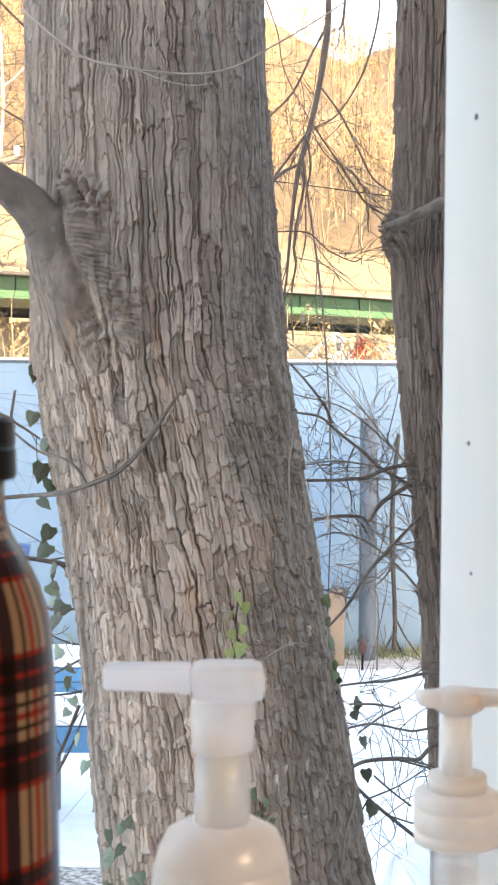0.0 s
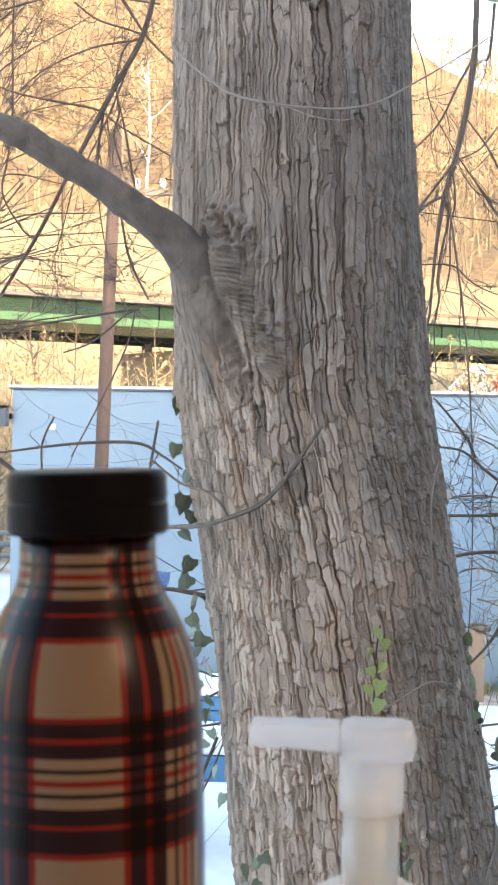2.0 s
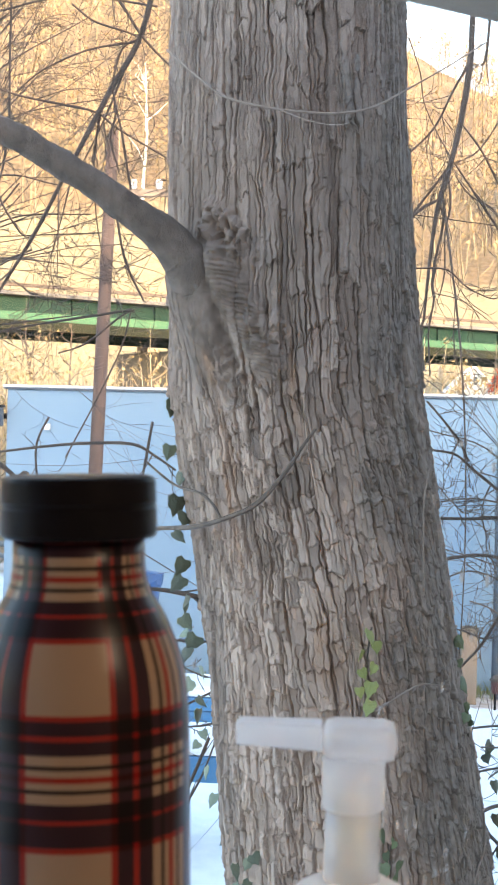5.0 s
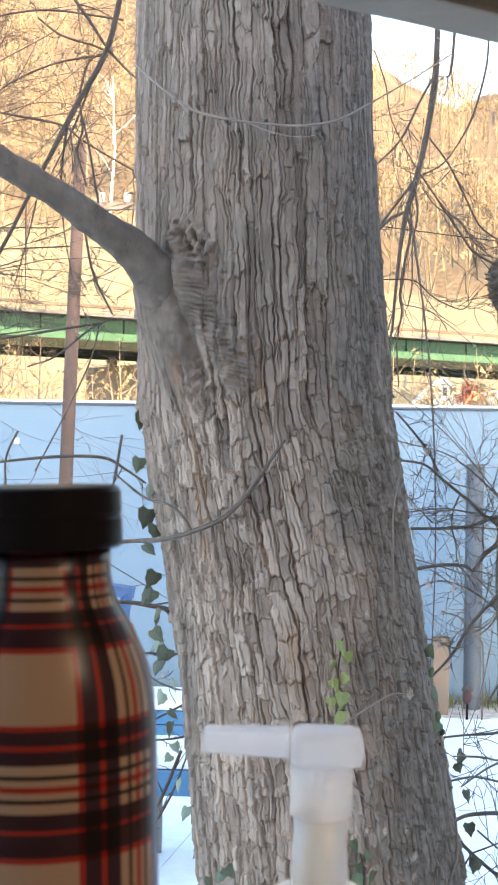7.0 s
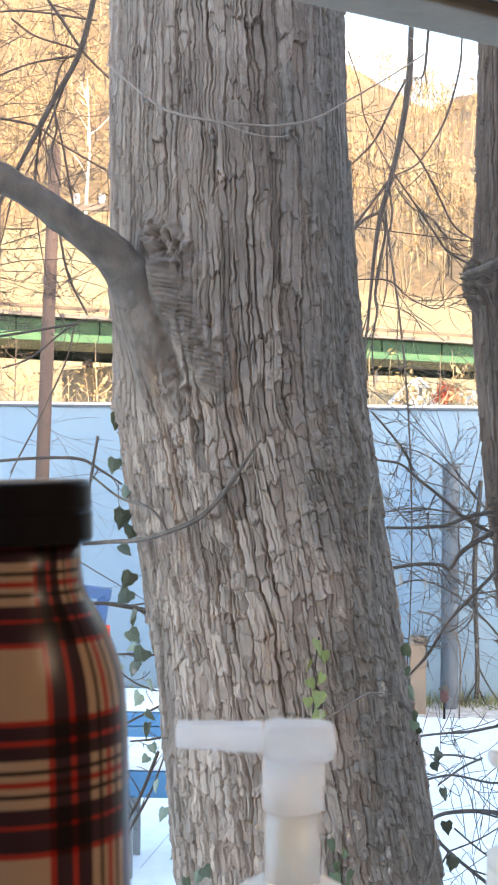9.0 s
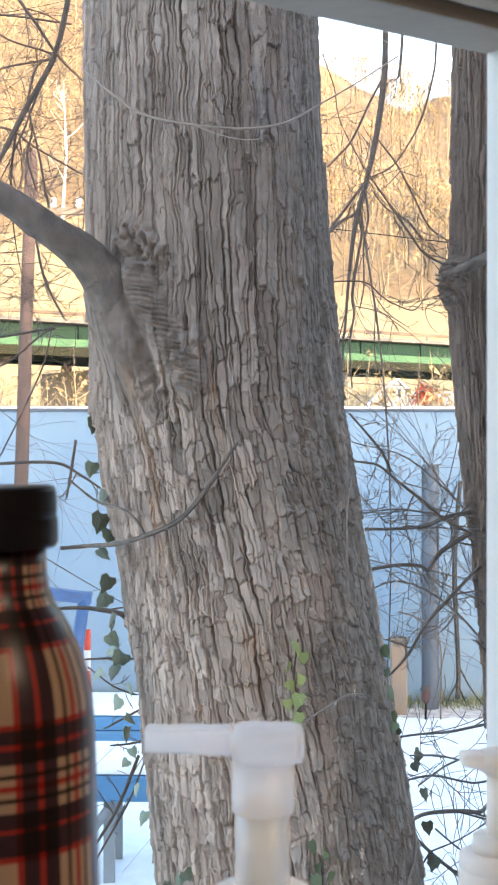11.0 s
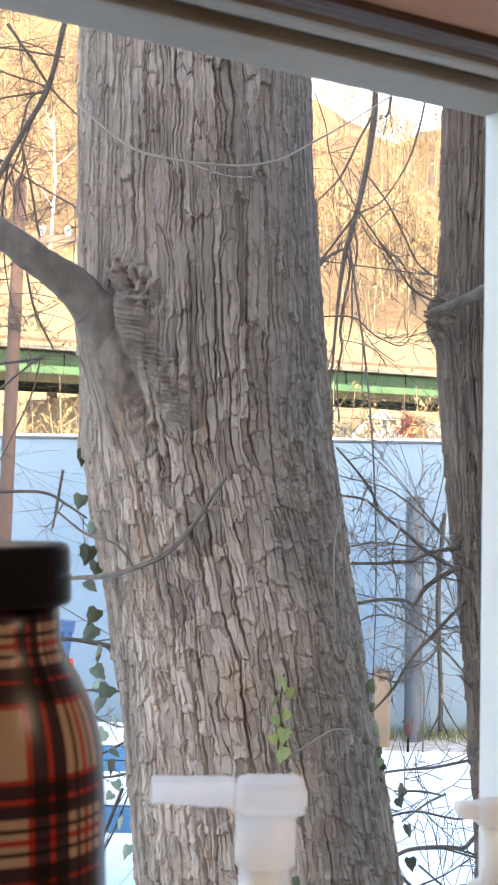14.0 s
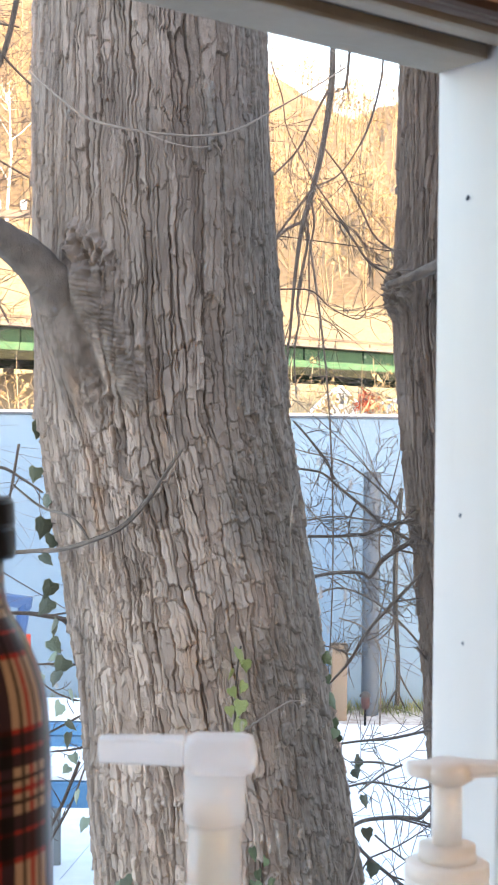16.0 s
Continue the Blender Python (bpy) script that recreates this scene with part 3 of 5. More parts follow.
def build_big_tree():
    t = thing("tree", 0.3, 2.78, 0.0, "old leaning tree with deeply furrowed grey-brown bark", "tree")
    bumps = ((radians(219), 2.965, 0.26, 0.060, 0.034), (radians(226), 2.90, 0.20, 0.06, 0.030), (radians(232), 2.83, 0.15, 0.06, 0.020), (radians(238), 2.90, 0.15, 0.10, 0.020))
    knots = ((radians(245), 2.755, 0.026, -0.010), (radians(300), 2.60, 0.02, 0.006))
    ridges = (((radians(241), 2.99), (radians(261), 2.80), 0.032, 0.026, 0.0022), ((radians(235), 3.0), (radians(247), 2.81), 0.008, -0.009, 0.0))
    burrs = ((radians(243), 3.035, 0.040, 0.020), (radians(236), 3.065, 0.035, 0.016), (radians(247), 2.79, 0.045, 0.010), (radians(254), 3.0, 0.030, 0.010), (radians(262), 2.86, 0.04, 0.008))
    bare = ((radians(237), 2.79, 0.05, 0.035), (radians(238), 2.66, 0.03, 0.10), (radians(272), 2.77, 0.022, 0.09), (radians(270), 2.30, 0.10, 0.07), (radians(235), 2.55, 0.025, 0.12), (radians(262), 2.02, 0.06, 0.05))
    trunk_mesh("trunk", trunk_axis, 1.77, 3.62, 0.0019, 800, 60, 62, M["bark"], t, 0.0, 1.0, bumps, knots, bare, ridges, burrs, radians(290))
    limb = spline([(-0.165, 2.72, 2.72, 0.020), (-0.172, 2.672, 2.80, 0.036), (-0.183, 2.632, 2.875, 0.047), (-0.206, 2.600, 2.95, 0.047), (-0.236, 2.588, 3.003, 0.040),
                   (-0.29, 2.56, 3.052, 0.031), (-0.40, 2.52, 3.124, 0.0255), (-0.53, 2.48, 3.194, 0.0235), (-0.70, 2.42, 3.25, 0.0215), (-1.1, 2.3, 3.45, 0.018)], 26)
    limb_mesh("limb", limb, 56, M["limb"], t, "smooth grey-brown limb bending out of the trunk", 3)


build_big_tree()


# ---- the second tree ----
STUB = [(0.479, 3.420, 3.090, 0.0088), (0.527, 3.420, 3.107, 0.0115), (0.568, 3.420, 3.125, 0.0135), (0.622, 3.420, 3.151, 0.0168)]
SLIM_BRANCHES = [
    [(0.200, 3.550, 3.660, 0.0021), (0.229, 3.550, 3.576, 0.0021), (0.244, 3.550, 3.492, 0.0021), (0.302, 3.550, 3.380, 0.0021), (0.359, 3.550, 3.296, 0.0035), (0.416, 3.550, 3.213, 0.0042), (0.452, 3.550, 3.164, 0.0042), (0.505, 3.550, 3.134, 0.0035)],
    [(0.336, 3.550, 3.448, 0.0028), (0.386, 3.550, 3.381, 0.0035), (0.429, 3.550, 3.298, 0.0035), (0.466, 3.550, 3.228, 0.0035), (0.518, 3.550, 3.190, 0.0028)],
    [(0.321, 3.550, 3.324, 0.0021), (0.359, 3.550, 3.275, 0.0028), (0.416, 3.550, 3.241, 0.0028), (0.452, 3.550, 3.185, 0.0021)],
    [(0.228, 3.550, 3.094, 0.0028), (0.291, 3.550, 3.095, 0.0028), (0.319, 3.550, 3.085, 0.0028), (0.348, 3.550, 3.057, 0.0028), (0.383, 3.550, 3.036, 0.0021), (0.426, 3.550, 3.023, 0.0021), (0.454, 3.550, 3.051, 0.0014)],
    [(0.267, 3.550, 2.767, 0.0035), (0.310, 3.550, 2.719, 0.0042), (0.353, 3.550, 2.663, 0.0049), (0.370, 3.550, 2.621, 0.0042)],
    [(0.282, 3.550, 2.648, 0.0035), (0.339, 3.550, 2.638, 0.0042), (0.381, 3.550, 2.604, 0.0049), (0.438, 3.550, 2.559, 0.0056), (0.495, 3.550, 2.510, 0.0056), (0.564, 3.550, 2.471, 0.0056)],
    [(0.306, 3.550, 2.480, 0.0049), (0.383, 3.550, 2.481, 0.0049), (0.453, 3.550, 2.488, 0.0056), (0.509, 3.550, 2.510, 0.0063), (0.569, 3.550, 2.522, 0.0070)],
    [(0.314, 3.550, 2.379, 0.0056), (0.384, 3.550, 2.391, 0.0056), (0.440, 3.550, 2.390, 0.0056), (0.464, 3.550, 2.380, 0.0063), (0.496, 3.550, 2.426, 0.0070), (0.569, 3.550, 2.472, 0.0077)],
    [(0.366, 3.550, 2.116, 0.0035), (0.415, 3.550, 2.172, 0.0049), (0.456, 3.550, 2.243, 0.0056), (0.512, 3.550, 2.306, 0.0056), (0.593, 3.550, 2.392, 0.0049)],
    [(0.330, 3.550, 2.213, 0.0021), (0.372, 3.550, 2.203, 0.0021), (0.418, 3.550, 2.186, 0.0021)],
    [(0.283, 3.550, 2.578, 0.0021), (0.326, 3.550, 2.529, 0.0021), (0.362, 3.550, 2.494, 0.0028)],
    [(0.581, 3.550, 2.207, 0.0049), (0.604, 3.550, 2.177, 0.0049)],
]


def slim_axis(z):
    zs = (-0.3, 0.5, 1.8, 2.6, 3.0, 3.8, 6.5)
    x = np.interp(z, zs, (0.86, 0.82, 0.745, 0.675, 0.645, 0.645, 0.66))
    return x, 3.6 + 0 * x, np.interp(z, zs, (0.16, 0.135, 0.115, 0.115, 0.12, 0.115, 0.09))


def build_slim_tree():
    t = thing("tree", 0.84, 3.6, 0.0, "slender tree with brown furrowed bark and a knot", "tree")
    trunk_mesh("trunk", slim_axis, 1.7, 4.0, 0.003, 340, 30, 44, M["bark_dark"], t, 50.0, 1.1, ((radians(195), 3.10, 0.5, 0.05, 0.016),), burrs=((radians(205), 3.11, 0.05, 0.022), (radians(190), 3.09, 0.06, 0.022)), long_plates=(0.11, 0.14, 2.9))
    v, f = [], []
    tube(v, f, spline(STUB, 5), 12, 0.12, random.Random(5))
    mesh_of("broken_branch", v, f, M["limb"], t, "broken pale branch stub at the knot", True)
    rnd = random.Random(11)
    for line in SLIM_BRANCHES:
        v, f = [], []
        twig(v, f, spline([(*q[:3], 0.8 * q[3]) for q in line], 6), rnd, 2, 0.6, 6, 7, 0.55)
        mesh_of("branch", v, f, M["twig"], t, "bare thin branch with fine twigs")


build_slim_tree()


# ---- ground, hill ----
def ground_z(x, y):
    n = 0.10 * fractal(x * 0.25, y * 0.25, 0.3) * min(1.0, max(0.0, (y - 2) / 6))
    base = n * (1.0 if y < 12 or y > 17 else 0.15) + 4.0 * min(1.0, max(0.0, (y - 30) / 50)) ** 1.5
    hill = max(0.0, y - 126)
    crest = 80 - 0.2 * (max(-20.0, min(70.0, x)) - 12) + 50 / (1 + math.exp(max(-30.0, min(30.0, (x + 10) / 8)))) + 6 * fractal(x * 0.03, 2.0, 0.0)
    s = min(1.0, hill / 190)
    return base + crest * s ** 0.85 + (2.5 * fractal(x * 0.05, y * 0.05, 1.0) if hill > 0 else 0)


def build_ground():
    xs = sorted(set([round(-14 + 0.4 * k, 2) for k in range(71)] + [-14 - 1.35 ** k for k in range(1, 23)] + [14 + 1.35 ** k for k in range(1, 23)]))
    xs = sorted(set(xs + [float(k) for k in range(-120, 121, 5) if abs(k) > 14]))
    ys = sorted(set([-400.0, -100.0, -40.0, -20.0, -10.0] + [round(-4 + 0.4 * k, 2) for k in range(66)] + [22.4 + 2.2 * k for k in range(40)] + [110.0 + 6 * k for k in range(45)] + [420.0, 600.0, 1200.0, 3000.0]))
    v = [(x, y, ground_z(x, y)) for y in ys for x in xs]
    w = len(xs)
    f = [(j * w + i, j * w + i + 1, (j + 1) * w + i + 1, (j + 1) * w + i) for j in range(len(ys) - 1) for i in range(w - 1)]
    m = Nodes("snowy ground", 0.85)
    big, fine = m.noise(0.35, 6), m.noise(7, 5)
    snow = m.ramp(fine, [(0.3, (0.74, 0.77, 0.80)), (0.7, (0.86, 0.87, 0.88))])
    litter = m.ramp(m.math("ADD", m.math("MULTIPLY", m.noise(1.7, 6), 0.6), m.math("MULTIPLY", m.noise(0.06, 4), 0.4)), [(0.32, (0.085, 0.058, 0.034)), (0.5, (0.21, 0.15, 0.085)), (0.68, (0.36, 0.275, 0.165))])
    straw = m.ramp(m.noise(2.2, 6), [(0.3, (0.215, 0.168, 0.092)), (0.7, (0.33, 0.275, 0.165))])
    sep = m.add("ShaderNodeSeparateXYZ")
    m.link(m.co, sep.inputs[0])
    far = m.math("ADD", m.math("MULTIPLY", sep.outputs[1], 0.05), m.math("MULTIPLY", big, 1.0))
    edge = m.ramp(m.math("MULTIPLY", far, 0.25), [(0.4, (0, 0, 0)), (0.48, (1, 1, 1))])
    bed = m.math("MULTIPLY", m.math("GREATER_THAN", m.math("ADD", sep.outputs[1], m.math("MULTIPLY", fine, 0.35)), 14.25), m.math("LESS_THAN", sep.outputs[1], 15.2))
    bank = m.math("ADD", sep.outputs[1], m.math("MULTIPLY", m.noise(0.08, 4), 26.0))
    verge = m.math("MULTIPLY", m.math("GREATER_THAN", bank, 128.0), m.math("LESS_THAN", bank, 163.0))
    litter = m.mix(verge, litter, straw)
    soil = m.ramp(m.noise(9, 5), [(0.35, (0.34, 0.26, 0.22)), (0.6, (0.62, 0.55, 0.50))])
    px, py = m.math("ADD", sep.outputs[0], 0.65), m.math("ADD", sep.outputs[1], -7.5)
    bare_spot = m.math("LESS_THAN", m.math("ADD", m.math("ADD", m.math("MULTIPLY", px, px), m.math("MULTIPLY", py, py)), m.math("MULTIPLY", fine, 0.5)), 0.62)
    leaves = m.ramp(m.noise(26, 5), [(0.38, (0.16, 0.12, 0.095)), (0.62, (0.62, 0.56, 0.50))])
    m.color(m.mix(bare_spot, m.mix(bed, m.mix(edge, snow, litter), soil), leaves))
    m.bump(m.math("ADD", m.math("MULTIPLY", big, 0.5), m.math("MULTIPLY", fine, 0.3)), 0.5, 0.08)
    g = mesh_of("ground", v, f, m.mat, smooth=True)
    tagged(g, "snow-covered yard rising to a dry wooded hillside", "ground", kind="structure")


build_ground()


# ---- the blue building, pole, posts ----
def build_blue_building():
    b = thing("outbuilding", 1.4, 15.0, 0.0, "flat-roofed pale blue painted outbuilding with snow on its roof", "building")
    part("wall", box_bm(-3.59, 7.5, 15.0, 21.0, -0.3, 3.06, 0.01), M["blue_wall"], b)
    part("roof_edge", box_bm(-3.62, 7.53, 14.97, 21.03, 3.061, 3.082, 0.004), M["post"], b)
    part("roof_snow", box_bm(-3.64, 7.55, 14.99, 21.0, 3.083, 3.11, 0.01), M["snow"], b)


build_blue_building()


def build_post():
    p = thing("post", 1.68, 14.6, 0.0, "grey-blue weathered steel post before the blue wall", "post")
    part("shaft", lathe_bm([(0.09, -0.3), (0.09, 2.47), (0.082, 2.5)], 24, Matrix.Translation((1.68, 14.6, 0))), M["post"], p, smooth=False)


build_post()


def build_stake():
    p = thing("stake", 1.33, 14.3, 0.0, "square pale timber bollard standing at the snow's edge", "bollard")
    part("shaft", box_bm(1.25, 1.41, 14.22, 14.38, -0.3, 0.74, 0.01), M["stake"], p)
    part("top_cap", box_bm(1.245, 1.415, 14.215, 14.385, 0.741, 0.765, 0.008), M["stake"], p)


build_stake()


def build_pole():
    p = thing("utility_pole", -2.45, 14.0, 0.0, "brown wooden utility pole, sunlit at its top", "pole")
    v, f = [], []
    tube(v, f, [(-2.51, 14, -0.3, 0.078), (-2.44, 14, 2.1, 0.070), (-2.37, 14, 4.44, 0.064), (-2.34, 14, 5.5, 0.060), (-2.338, 14, 5.62, 0.04)], 20)
    mesh_of("shaft", v, f, M["pole"], p, "", True)
    part("crossarm", box_bm(-2.35, -1.75, 13.86, 13.92, 4.96, 5.03, 0.006), M["stake"], p)
    for x in (-2.1, -1.85):
        part("insulator", lathe_bm([(0.02, 5.031), (0.035, 5.05), (0.03, 5.08), (0.035, 5.1), (0.02, 5.13)], 12, Matrix.Translation((x, 13.89, 0))), M["white_paint"], p, "pale glazed insulator")
    v, f = [], []
    for a, b in (((-2.3, 14.0, 4.62), (-30, 20, 5.6)), ((-1.85, 13.9, 5.13), (20, 30, 6.5))):
        a, b = Vector(a), Vector(b)
        line = []
        for k in range(13):
            q = a.lerp(b, k / 12)
            line.append((q.x, q.y, q.z - 0.5 * math.sin(math.pi * k / 12), 0.006))
        v, f = [], []
        tube(v, f, line, 5)
        mesh_of("cable", v, f, M["black"], p, "thin dark overhead cable")


build_pole()


# ---- bridge ----
def build_bridge():
    a = math.degrees(math.atan2(24.4, 33.6))
    m = pose(-4.4, 82.2, 0, 0, 0, a)
    b = thing("bridge", -4.4, 82.2, 0, "green steel girder road bridge on concrete piers", "bridge")
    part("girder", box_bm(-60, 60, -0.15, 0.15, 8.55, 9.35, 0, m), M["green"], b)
    part("lower_web", box_bm(-60, 60, -0.22, 0.15, 8.12, 8.549, 0, m), M["green_sunlit"], b, "pale green web, sunlight painted in")
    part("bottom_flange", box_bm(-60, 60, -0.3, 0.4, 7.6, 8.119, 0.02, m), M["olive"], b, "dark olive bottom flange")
    part("deck", box_bm(-60, 60, -0.9, 9, 9.351, 9.55, 0.03, m), M["concrete"], b)
    part("girder", box_bm(-60, 60, 3.9, 4.2, 7.6, 9.35, 0, m), M["green"], b)
    part("girder", box_bm(-60, 60, 7.9, 8.2, 7.6, 9.35, 0, m), M["green"], b)
    for k in range(24):
        x = -58 + 5 * k
        part("stiffener", box_bm(x, x + 0.05, -0.3, -0.151, 8.551, 9.35, 0, m), M["green"], b)
        part("rail_post", box_bm(x, x + 0.12, -0.85, -0.75, 9.551, 9.79, 0.01, m), M["rust"], b)
    part("railing", box_bm(-60, 60, -0.88, -0.72, 9.791, 9.98, 0.03, m), M["rust"], b, "brown rail")
    for x in (-34, -4.4, 44):
        part("pier_cap", box_bm(x - 1.3, x + 1.3, -0.3, 9, 4.6, 7.1, 0.05, m), M["concrete"], b, "grey concrete pier cap")
        part("pier", box_bm(x - 0.7, x + 0.7, 0.5, 7.5, 1.0, 4.599, 0.05, m), M["concrete"], b)
        for y in (0.0, 4.05, 8.05):
            part("bearing", box_bm(x - 0.25, x + 0.25, y - 0.25, y + 0.25, 7.101, 7.599, 0.03, m), M["rust"], b)


build_bridge()


# ---- houses under the hill ----
def build_white_house():
    h = thing("house", 10.4, 121, 3.0, "small white gabled house with snow on its roof", "house")
    bm = bmesh.new()
    sec = [(7.4, 3.0), (13.4, 3.0), (13.4, 5.3), (10.4, 8.3), (7.4, 5.3)]
    ends = [[bm.verts.new((x, y, z)) for x, z in sec] for y in (120, 128)]
    for k in range(5):
        bm.faces.new((ends[0][k], ends[0][(k + 1) % 5], ends[1][(k + 1) % 5], ends[1][k]))
    bm.faces.new(ends[0][::-1])
    bm.faces.new(ends[1])
    bmesh.ops.recalc_face_normals(bm, faces=bm.faces)
    part("wall", bm, M["siding"], h)
    for side in (-1, 1):
        m = Matrix.Translation((10.4, 119.6, 8.36)) @ Matrix.Rotation(side * radians(45), 4, "Y")
        part("roof", box_bm(min(0, side * 4.6), max(0, side * 4.6), 0, 8.8, 0, 0.18, 0.02, m), M["snow"], h, "snowy roof slope")
    part("gable_vent", box_bm(10.45, 10.75, 119.94, 119.99, 6.9, 7.6, 0.01), M["post"], h, "dark louvred vent")
    g = thing("house", 18.0, 124, 3.0, "white clapboard house end beside the hill", "house")
    part("wall", box_bm(15.2, 21, 122, 130, 3.0, 7.2, 0.02), M["siding"], g)
    part("roof", box_bm(14.9, 21.3, 121.7, 130.3, 7.201, 7.45, 0.05), M["snow"], g)


build_white_house()


# ---- woods ----
def wood_material(name, dark, light):
    m = Nodes(name, 0.9)
    m.color(m.ramp(m.island(), [(0.0, dark), (1.0, light)]))
    return m.mat


M["wood_far"] = wood_material("sunlit bare wood", (0.10, 0.075, 0.05), (0.34, 0.275, 0.18))
M["wood_pale"] = wood_material("pale bare bark", (0.6, 0.56, 0.5), (0.8, 0.77, 0.72))
M["leaf_dry"] = wood_material("dry leaves", (0.20, 0.13, 0.063), (0.46, 0.35, 0.19))
M["leaf_red"] = wood_material("red leaves", (0.45, 0.06, 0.03), (0.65, 0.14, 0.06))
M["brush"] = wood_material("yellow brush", (0.15, 0.105, 0.05), (0.36, 0.28, 0.14))


def bare_tree(v, f, lv, lf, x, y, z, tall, rnd, leaves=0, leaf=0.3, sides=3):
    """A bare crown of limbs and twigs; loose dry leaves go to lv and lf."""
    lean = Vector((rnd.gauss(0, 0.06), rnd.gauss(0, 0.06), 1)).normalized()
    foot = Vector((x, y, z - 0.3))
    r0 = tall * 0.013
    tube(v, f, [(*(foot + lean * (tall * k / 4) + Vector((rnd.gauss(0, 0.01), 0, 0)) * tall), r0 * (1 - 0.22 * k)) for k in range(5)], sides)
    tips = []
    for _ in range(9):
        s = rnd.uniform(0.3, 0.92)
        a = foot + lean * tall * s
        w = rnd.uniform(0, 2 * math.pi)
        d = Vector((math.cos(w) * 0.75, math.sin(w) * 0.75, rnd.uniform(0.4, 1.1))).normalized()
        n = tall * (1.05 - s) * rnd.uniform(0.35, 0.65)
        b = a + d * n * 0.5
        c = b + (d + Vector((rnd.gauss(0, 0.2), rnd.gauss(0, 0.2), 0.35))).normalized() * n * 0.5
        tube(v, f, [(*a, r0 * 0.4), (*b, r0 * 0.26), (*c, r0 * 0.1)], 3)
        tips += [a.lerp(b, 0.7), b, b.lerp(c, 0.5), c]
    for _ in range(20):
        a = rnd.choice(tips)
        d = Vector((rnd.gauss(0, 0.6), rnd.gauss(0, 0.6), rnd.uniform(0.1, 1.0))).normalized()
        c = a + d * tall * rnd.uniform(0.05, 0.14)
        tube(v, f, [(*a, r0 * 0.12), (*c, r0 * 0.05)], 3)
        tips.append(c)
    for _ in range(leaves):
        a = rnd.choice(tips) + Vector((rnd.gauss(0, 1), rnd.gauss(0, 1), rnd.gauss(0, 1))) * tall * 0.05
        p = [a + Vector((rnd.uniform(-1, 1), rnd.uniform(-1, 1), rnd.uniform(-1, 1))) * leaf for _ in range(3)]
        n = len(lv)
        lv += [tuple(q) for q in p]
        lf.append((n, n + 1, n + 2))


def build_woods():
    rnd = random.Random(40)
    v, f, lv, lf = [], [], [], []
    for k in range(1150):
        y = rnd.uniform(146, 325) if k % 2 else (rnd.uniform(146, 190) if k % 4 else rnd.uniform(255, 330))
        x = y * rnd.uniform(-0.36, 0.26)
        z = ground_z(x, y)
        bare_tree(v, f, lv, lf, x, y, z, rnd.uniform(7, 14), rnd, 34 if rnd.random() < 0.6 else 6, 0.32)
    o = mesh_of("woods", v, f, M["wood_far"])
    tagged(o, "bare sunlit woods covering the hillside", "woods", kind="stuff")
    o = mesh_of("dry_foliage", lv, lf, M["leaf_dry"])
    tagged(o, "tan dry leaves left on the hillside woods", "foliage", kind="stuff")
    # brush between the yard and the bridge
    v, f, lv, lf = [], [], [], []
    for k in range(150):
        y = rnd.uniform(26, 66)
        x = y * rnd.uniform(-0.37, 0.28)
        bare_tree(v, f, lv, lf, x, y, ground_z(x, y), rnd.uniform(2.5, 5.0) * (1 if y < 45 else 1.1), rnd, 46, 0.10)
    for k in range(40):
        y = rnd.uniform(18, 34)
        x = y * rnd.uniform(-0.37, -0.25)
        bare_tree(v, f, lv, lf, x, y, ground_z(x, y), rnd.uniform(2.0, 4.2), rnd, 30, 0.07)
    o = mesh_of("brush", v, f, M["wood_far"])
    tagged(o, "bare brush below the bridge", "brush", kind="stuff")
    o = mesh_of("dry_foliage", lv, lf, M["brush"])
    tagged(o, "yellow dry leaves on the brush", "foliage", kind="stuff")


build_woods()


def build_single_tree(x, y, tall, mat, label, seed, leaves=0, leafmat=None, leaf=0.3):
    t = thing("tree", x, y, ground_z(x, y), label, "tree")
    v, f, lv, lf = [], [], [], []
    bare_tree(v, f, lv, lf, x, y, ground_z(x, y), tall, random.Random(seed), leaves, leaf, 6)
    mesh_of("trunk", v, f, mat, t)
    if leaves:
        tagged(mesh_of("crown", lv, lf, leafmat, t), kind="stuff")


build_single_tree(30.5, 170, 15, M["wood_pale"], "white-barked bare tree on the hillside", 5)
build_single_tree(-22.5, 150, 15, M["wood_pale"], "white-barked bare tree standing in the woods", 6)
build_single_tree(-14.2, 150, 14, M["wood_pale"], "tall white-barked bare tree among brown ones", 7)
build_single_tree(-13.4, 150.5, 15, M["wood_pale"], "tall white-barked bare tree among brown ones", 8)
build_single_tree(-15.9, 60, 5.6, M["wood_pale"], "pale slender tree behind the yard", 12)
build_single_tree(12.9, 118, 4.6, M["wood_far"], "small tree with bright red leaves", 9, 320, M["leaf_red"], 0.3)
build_single_tree(-11.6, 52, 6.5, M["twig"], "dark forked bare tree below the bridge", 10)
build_single_tree(-10.4, 52, 6.0, M["twig"], "dark bare tree below the bridge", 13)


# ---- things in the yard ----
def paint(name, c, rough=0.45):
    return mottled(name, tuple(0.8 * q for q in c), c, 6, rough, 0.1, 60)


M["blue_paint"] = paint("blue painted steel", (0.05, 0.11, 0.25))
M["blue_plastic"] = paint("blue plastic", (0.07, 0.21, 0.38))
M["red_paint"] = paint("red painted steel", (0.65, 0.07, 0.04))
M["rust_red"] = paint("dull red metal", (0.065, 0.016, 0.014))
M["grey_metal"] = paint("grey metal", (0.25, 0.27, 0.28))


def rod(name, pts, r, mat, parent, sides=8):
    v, f = [], []
    tube(v, f, [(*p, r) for p in pts], sides)
    return mesh_of(name, v, f, mat, parent, "", True)


